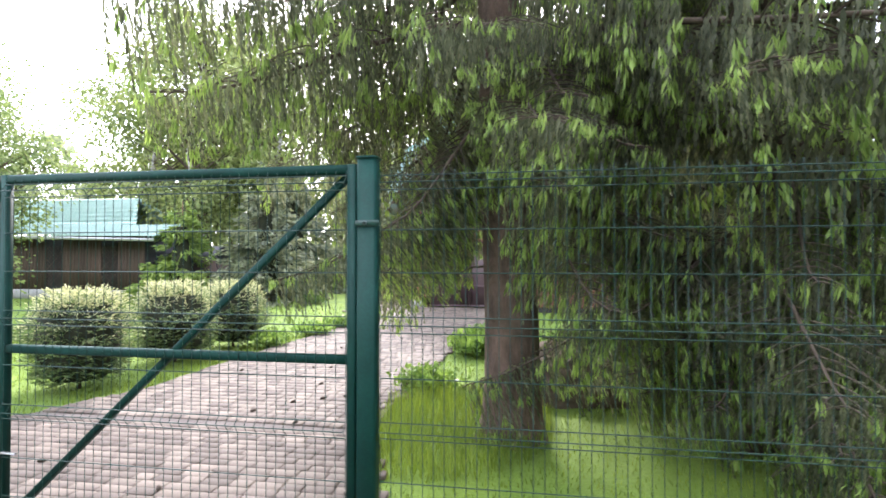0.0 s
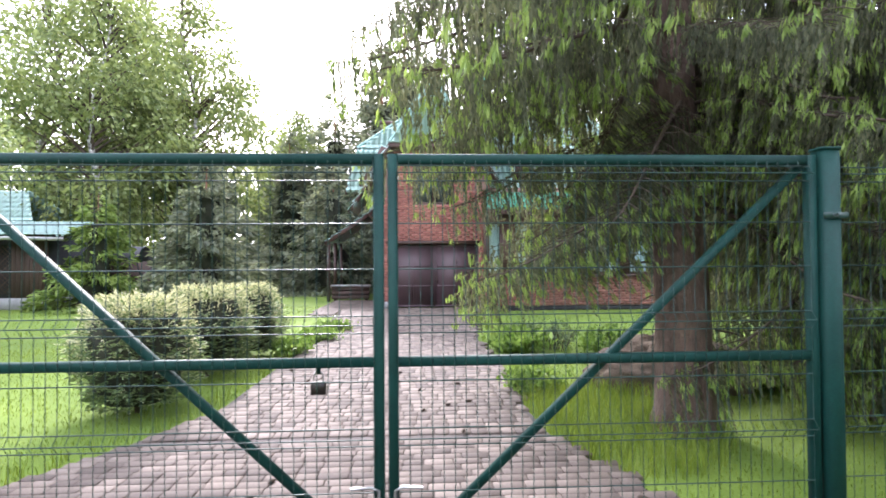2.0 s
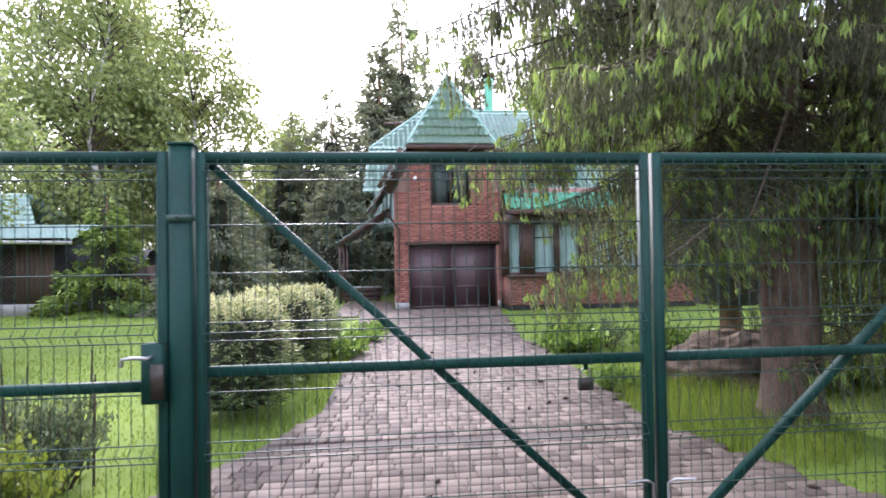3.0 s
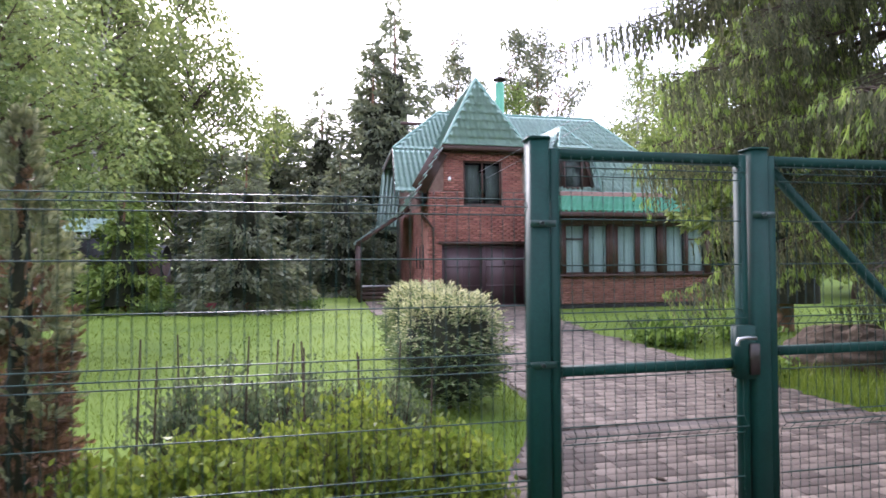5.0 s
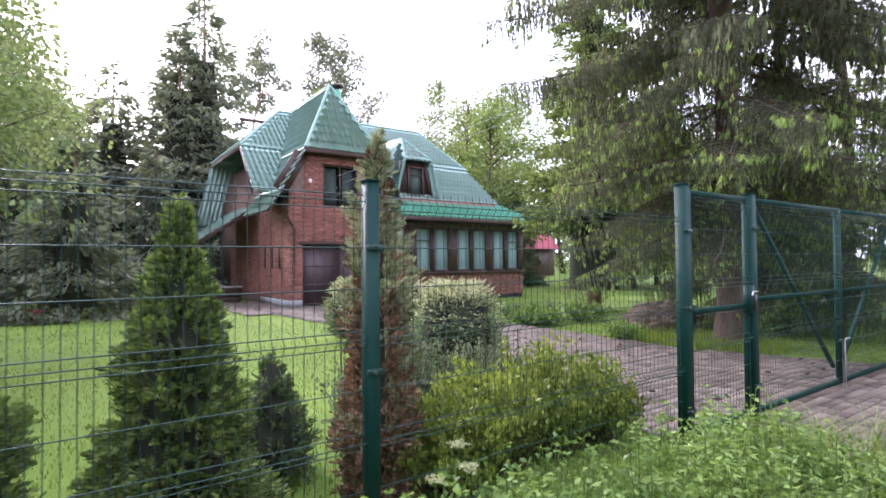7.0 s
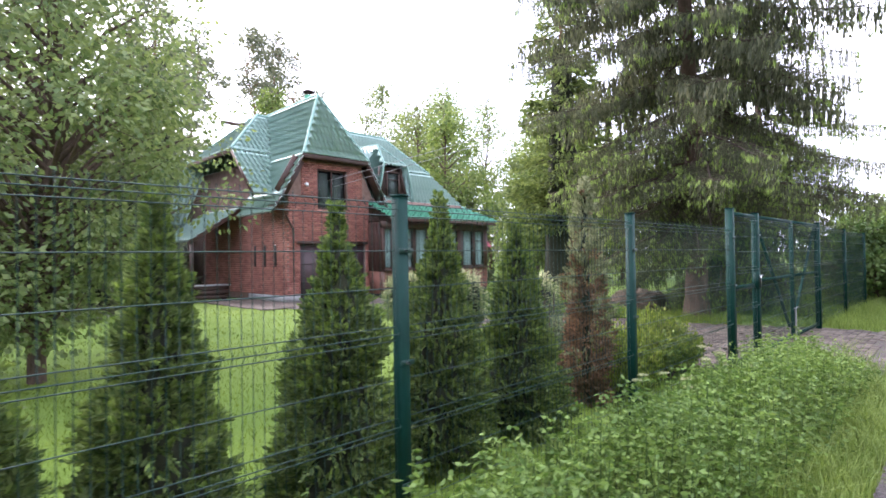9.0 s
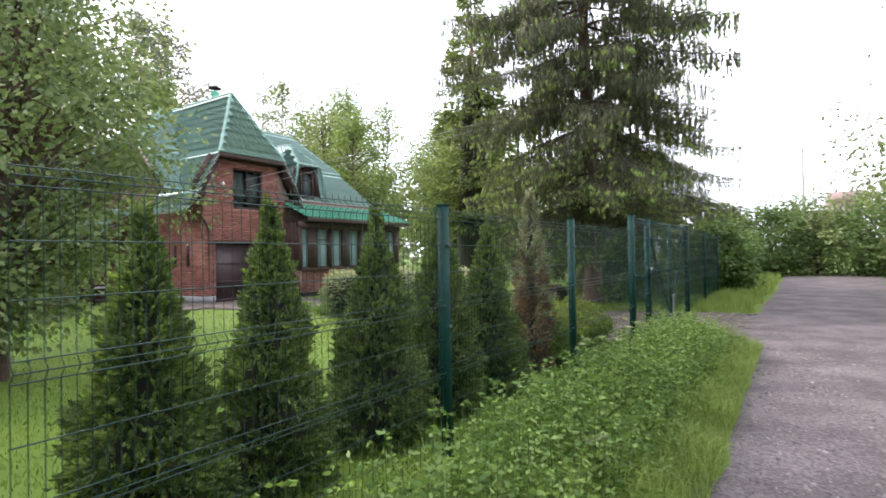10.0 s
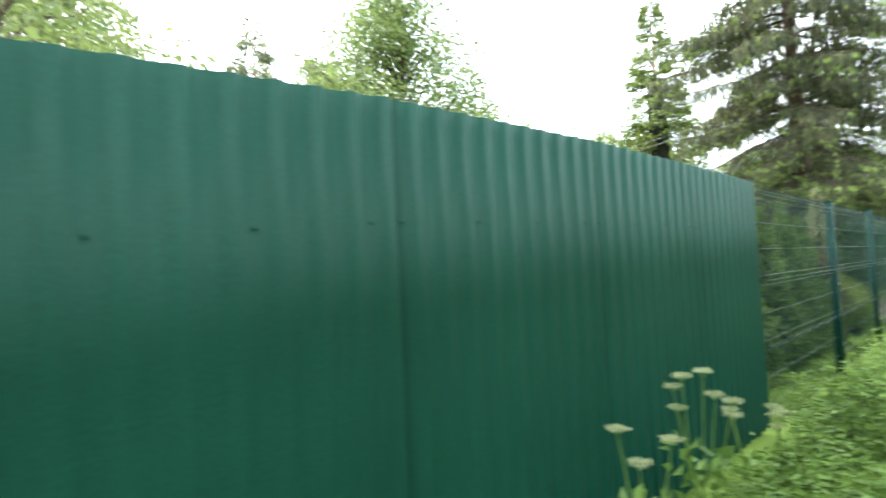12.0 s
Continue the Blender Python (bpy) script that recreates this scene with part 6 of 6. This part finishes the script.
def cow_parsley(x, y, h, seed):
    rr = random.Random(seed)
    t = thing("umbel_plant", (x, y, 0), "tall wild umbel plant with pale green-white flower heads", "wild flower", "wild umbel plants")
    for s in range(3):
        a = rr.uniform(0, 6.28)
        ln = rr.uniform(0.05, 0.16)
        hh_ = h * rr.uniform(0.75, 1.05)
        top = Vector((ln * math.cos(a), ln * math.sin(a), hh_))
        k = Geo()
        k.tube([(0, 0, -0.03), (top.x * 0.4, top.y * 0.4, hh_ * 0.5), tuple(top)], [0.005, 0.004, 0.0025], 5)
        st = part("stem", k, ["weed"], t)
        k = Geo()
        f = Geo()
        pr = np.random.default_rng(seed * 7 + s)
        for j in range(9):
            b = j / 9 * 6.28
            e = top + Vector((0.024 * math.cos(b), 0.024 * math.sin(b), 0.03))
            k.tube([tuple(top), tuple(e)], 0.0012, 3)
            c = np.array(e) + pr.normal(0, 0.009, (14, 3)) * (1, 1, 0.4)
            f.leaves(c, pr.normal(0, 0.6, (14, 3)) + (0, 0, 0.6), 0.010, 0.009, pr)
        part("umbel_rays", k, ["weed"], st)
        tagged(part("flower_head", f, ["umbel"], st), kind="stuff")
    k = Geo()
    pr = np.random.default_rng(seed)
    c = np.stack([pr.normal(0, 0.07, 40), pr.normal(0, 0.07, 40), pr.uniform(0.1, h * 0.7, 40)], 1)
    k.leaves(c, pr.normal(0, 0.7, (40, 3)), 0.08, 0.04, pr)
    tagged(part("basal_foliage", k, ["weed"], t), kind="stuff")


for i, (x, y, h) in enumerate(((-13.85, -0.30, 0.66), (-13.5, -0.36, 0.82), (-13.28, -0.30, 0.72), (-12.95, -0.40, 0.55), (-12.6, -0.45, 0.5), (-5.9, -0.6, 0.72), (-6.4, -0.75, 0.66), (-8.9, -1.2, 0.42), (-6.4, -0.4, 0.55), (-4.5, -0.5, 0.42))):
    cow_parsley(x, y, h, 400 + i)

# ---- pieces: bricks and paving blocks ----
def brick_boxes(x0, x1, z0, z1, y, seed, openings=(), L=0.25, h=0.066, gap=0.011, depth=0.02):
    rr = random.Random(seed)
    out = []
    row = 0
    z = z0
    while z + h <= z1:
        x = x0 - (L / 2 if row % 2 else 0)
        while x < x1:
            a, b = max(x, x0), min(x + L, x1)
            parts = [(a, b)]
            for o in openings:
                if o[2] < z + h / 2 < o[3]:
                    nxt = []
                    for p, q in parts:
                        if q <= o[0] or p >= o[1]:
                            nxt.append((p, q))
                        else:
                            if o[0] - p > 0.04:
                                nxt.append((p, o[0]))
                            if q - o[1] > 0.04:
                                nxt.append((o[1], q))
                    parts = nxt
            for p, q in parts:
                if q - p > 0.03:
                    j = rr.uniform(-0.0015, 0.0015)
                    out.append((p + gap / 2, q - gap / 2, y - 0.009 + j, y + depth, z, z + h))
            x += L
        z += h + gap
        row += 1
    return out


def brick_geo(gg, b, mat=0):
    x0, x1, y0, y1, z0, z1 = b
    c = 0.003
    v = [(x0 + c, y0, z0 + c), (x1 - c, y0, z0 + c), (x1 - c, y0, z1 - c), (x0 + c, y0, z1 - c), (x0, y1, z0), (x1, y1, z0), (x1, y1, z1), (x0, y1, z1)]
    gg.add(v, [(0, 1, 2, 3), (0, 4, 5, 1), (1, 5, 6, 2), (2, 6, 7, 3), (3, 7, 4, 0)], mat)


front = brick_boxes(WX0, WX1, 0.23, 3.8, HY0, 1, OPEN) + brick_boxes(-0.62, 2.05, 3.808, 5.08, HY0, 2, OPEN)
low_, high_ = [b for b in front if b[4] < 1.9], [b for b in front if b[4] >= 1.9]
unit = {}
count = 0
rest = Geo()
for b in high_ + low_:
    w = round(b[1] - b[0], 3)
    if count < 300 and abs(w - 0.239) < 0.002:
        if "u" not in unit:
            gg = Geo()
            brick_geo(gg, (0, w, 0, 0.028, 0, 0.066))
            unit["u"] = gg.mesh("brick", ["brick1"])
        part("brick", unit["u"], [], wall, loc=(b[0], b[2], b[4]))
        count += 1
    else:
        brick_geo(rest, b)
tagged(part("brickwork", rest, ["brick"], wall), kind="stuff")
rest = Geo()
for b in brick_boxes(2.34, 8.37, 0.14, 0.99, 13.80, 3):
    brick_geo(rest, b)
tagged(part("brickwork", rest, ["brick2"], ver), kind="stuff")
rest = Geo()
for z in np.arange(0.23, 3.42, 0.077):
    for y in np.arange(HY0 + (0.125 if int(z / 0.077) % 2 else 0), HY0 + 7.5, 0.25):
        v = [(WX0 - 0.009, y + 0.005, z), (WX0 - 0.009, y + 0.245, z), (WX0 - 0.009, y + 0.245, z + 0.066), (WX0 - 0.009, y + 0.005, z + 0.066), (WX0 + 0.01, y, z), (WX0 + 0.01, y + 0.25, z), (WX0 + 0.01, y + 0.25, z + 0.07), (WX0 + 0.01, y, z + 0.07)]
        rest.add(v, [(0, 1, 2, 3), (0, 4, 5, 1), (1, 5, 6, 2), (2, 6, 7, 3), (3, 7, 4, 0)])
tagged(part("brickwork", rest, ["brick"], wall), kind="stuff")

# paving blocks in courses across the drive
rp = random.Random(9)
blocks = []
y = -1.45
while y < 14.6:
    d = 0.105 if y < 2.2 else 0.135
    lens = (0.215, 0.215, 0.15) if y < 2.2 else (0.14, 0.19, 0.12)
    x = drive_left(y) + rp.uniform(0, 0.1)
    xr = drive_right(y)
    while x < xr - 0.05:
        w = rp.choice(lens)
        if not (2.18 < y < 2.30):
            keep = 1.0 if y > -0.75 else (0.8 if y > -1.15 else 0.45)
            if rp.random() < keep:
                blocks.append((x, w, y, d, rp.uniform(-0.002, 0.003)))
        x += w + 0.007
    y += d + 0.007


def block_geo(gg, x, w, y, d, z, zt=0.012):
    c = 0.006
    v = [(x, y, z - 0.02), (x + w, y, z - 0.02), (x + w, y + d, z - 0.02), (x, y + d, z - 0.02), (x, y, z + zt - c), (x + w, y, z + zt - c), (x + w, y + d, z + zt - c), (x, y + d, z + zt - c),
         (x + c, y + c, z + zt), (x + w - c, y + c, z + zt), (x + w - c, y + d - c, z + zt), (x + c, y + d - c, z + zt)]
    gg.add(v, [(8, 9, 10, 11), (4, 5, 9, 8), (5, 6, 10, 9), (6, 7, 11, 10), (7, 4, 8, 11), (0, 1, 5, 4), (1, 2, 6, 5), (2, 3, 7, 6), (3, 0, 4, 7)])


y = 13.0
while y < 18.2:
    x = -3.0 + rp.uniform(0, 0.1)
    xe = -1.25 if y > 14.7 else drive_left(y) - 0.1
    while x < xe:
        w = rp.choice((0.14, 0.19, 0.12))
        blocks.append((x, min(w, xe - x + 0.04), y, 0.135, rp.uniform(-0.002, 0.003)))
        x += w + 0.007
    y += 0.142
shared, count, rest = {}, 0, Geo()
for x, w, y, d, z in blocks:
    if 0.25 < y < 2.1 and -2.2 < x < 1.8 and count < 300:
        key = (w, d)
        if key not in shared:
            gg = Geo()
            block_geo(gg, 0, w, 0, d, 0)
            shared[key] = gg.mesh("paver", ["paver1"])
        part("paver", shared[key], [], driveway, loc=(x, y, z))
        count += 1
    else:
        block_geo(rest, x, w, y, d, z)
tagged(part("paving_blocks", rest, ["paver"], driveway), kind="stuff")
k = Geo()
k.beam((drive_left(2.24) + 0.02, 2.24, -0.004), (drive_right(2.24) - 0.02, 2.24, -0.004), 0.07, 0.016)
part("joint_strip", k, ["joint"], driveway)
# cones fallen on the drive
rc = random.Random(12)
gg = Geo()
gg.tube([(-0.035, 0, 0.012), (-0.02, 0, 0.014), (0.01, 0, 0.014), (0.04, 0, 0.01)], [0.004, 0.014, 0.015, 0.003], 7)
cone_me = gg.mesh("fir_cone", ["twig"])
for i in range(26):
    yy = rc.uniform(0.3, 8)
    c = new("fir_cone", cone_me)
    c.location = (rc.uniform(drive_left(yy) + 0.1, drive_right(yy) - 0.1), yy, 0.012)
    c.rotation_euler = (0, 0, rc.uniform(0, 6.28))
    tagged(c, "small brown fallen fir cone on the driveway", "fir cone", "fallen cones")
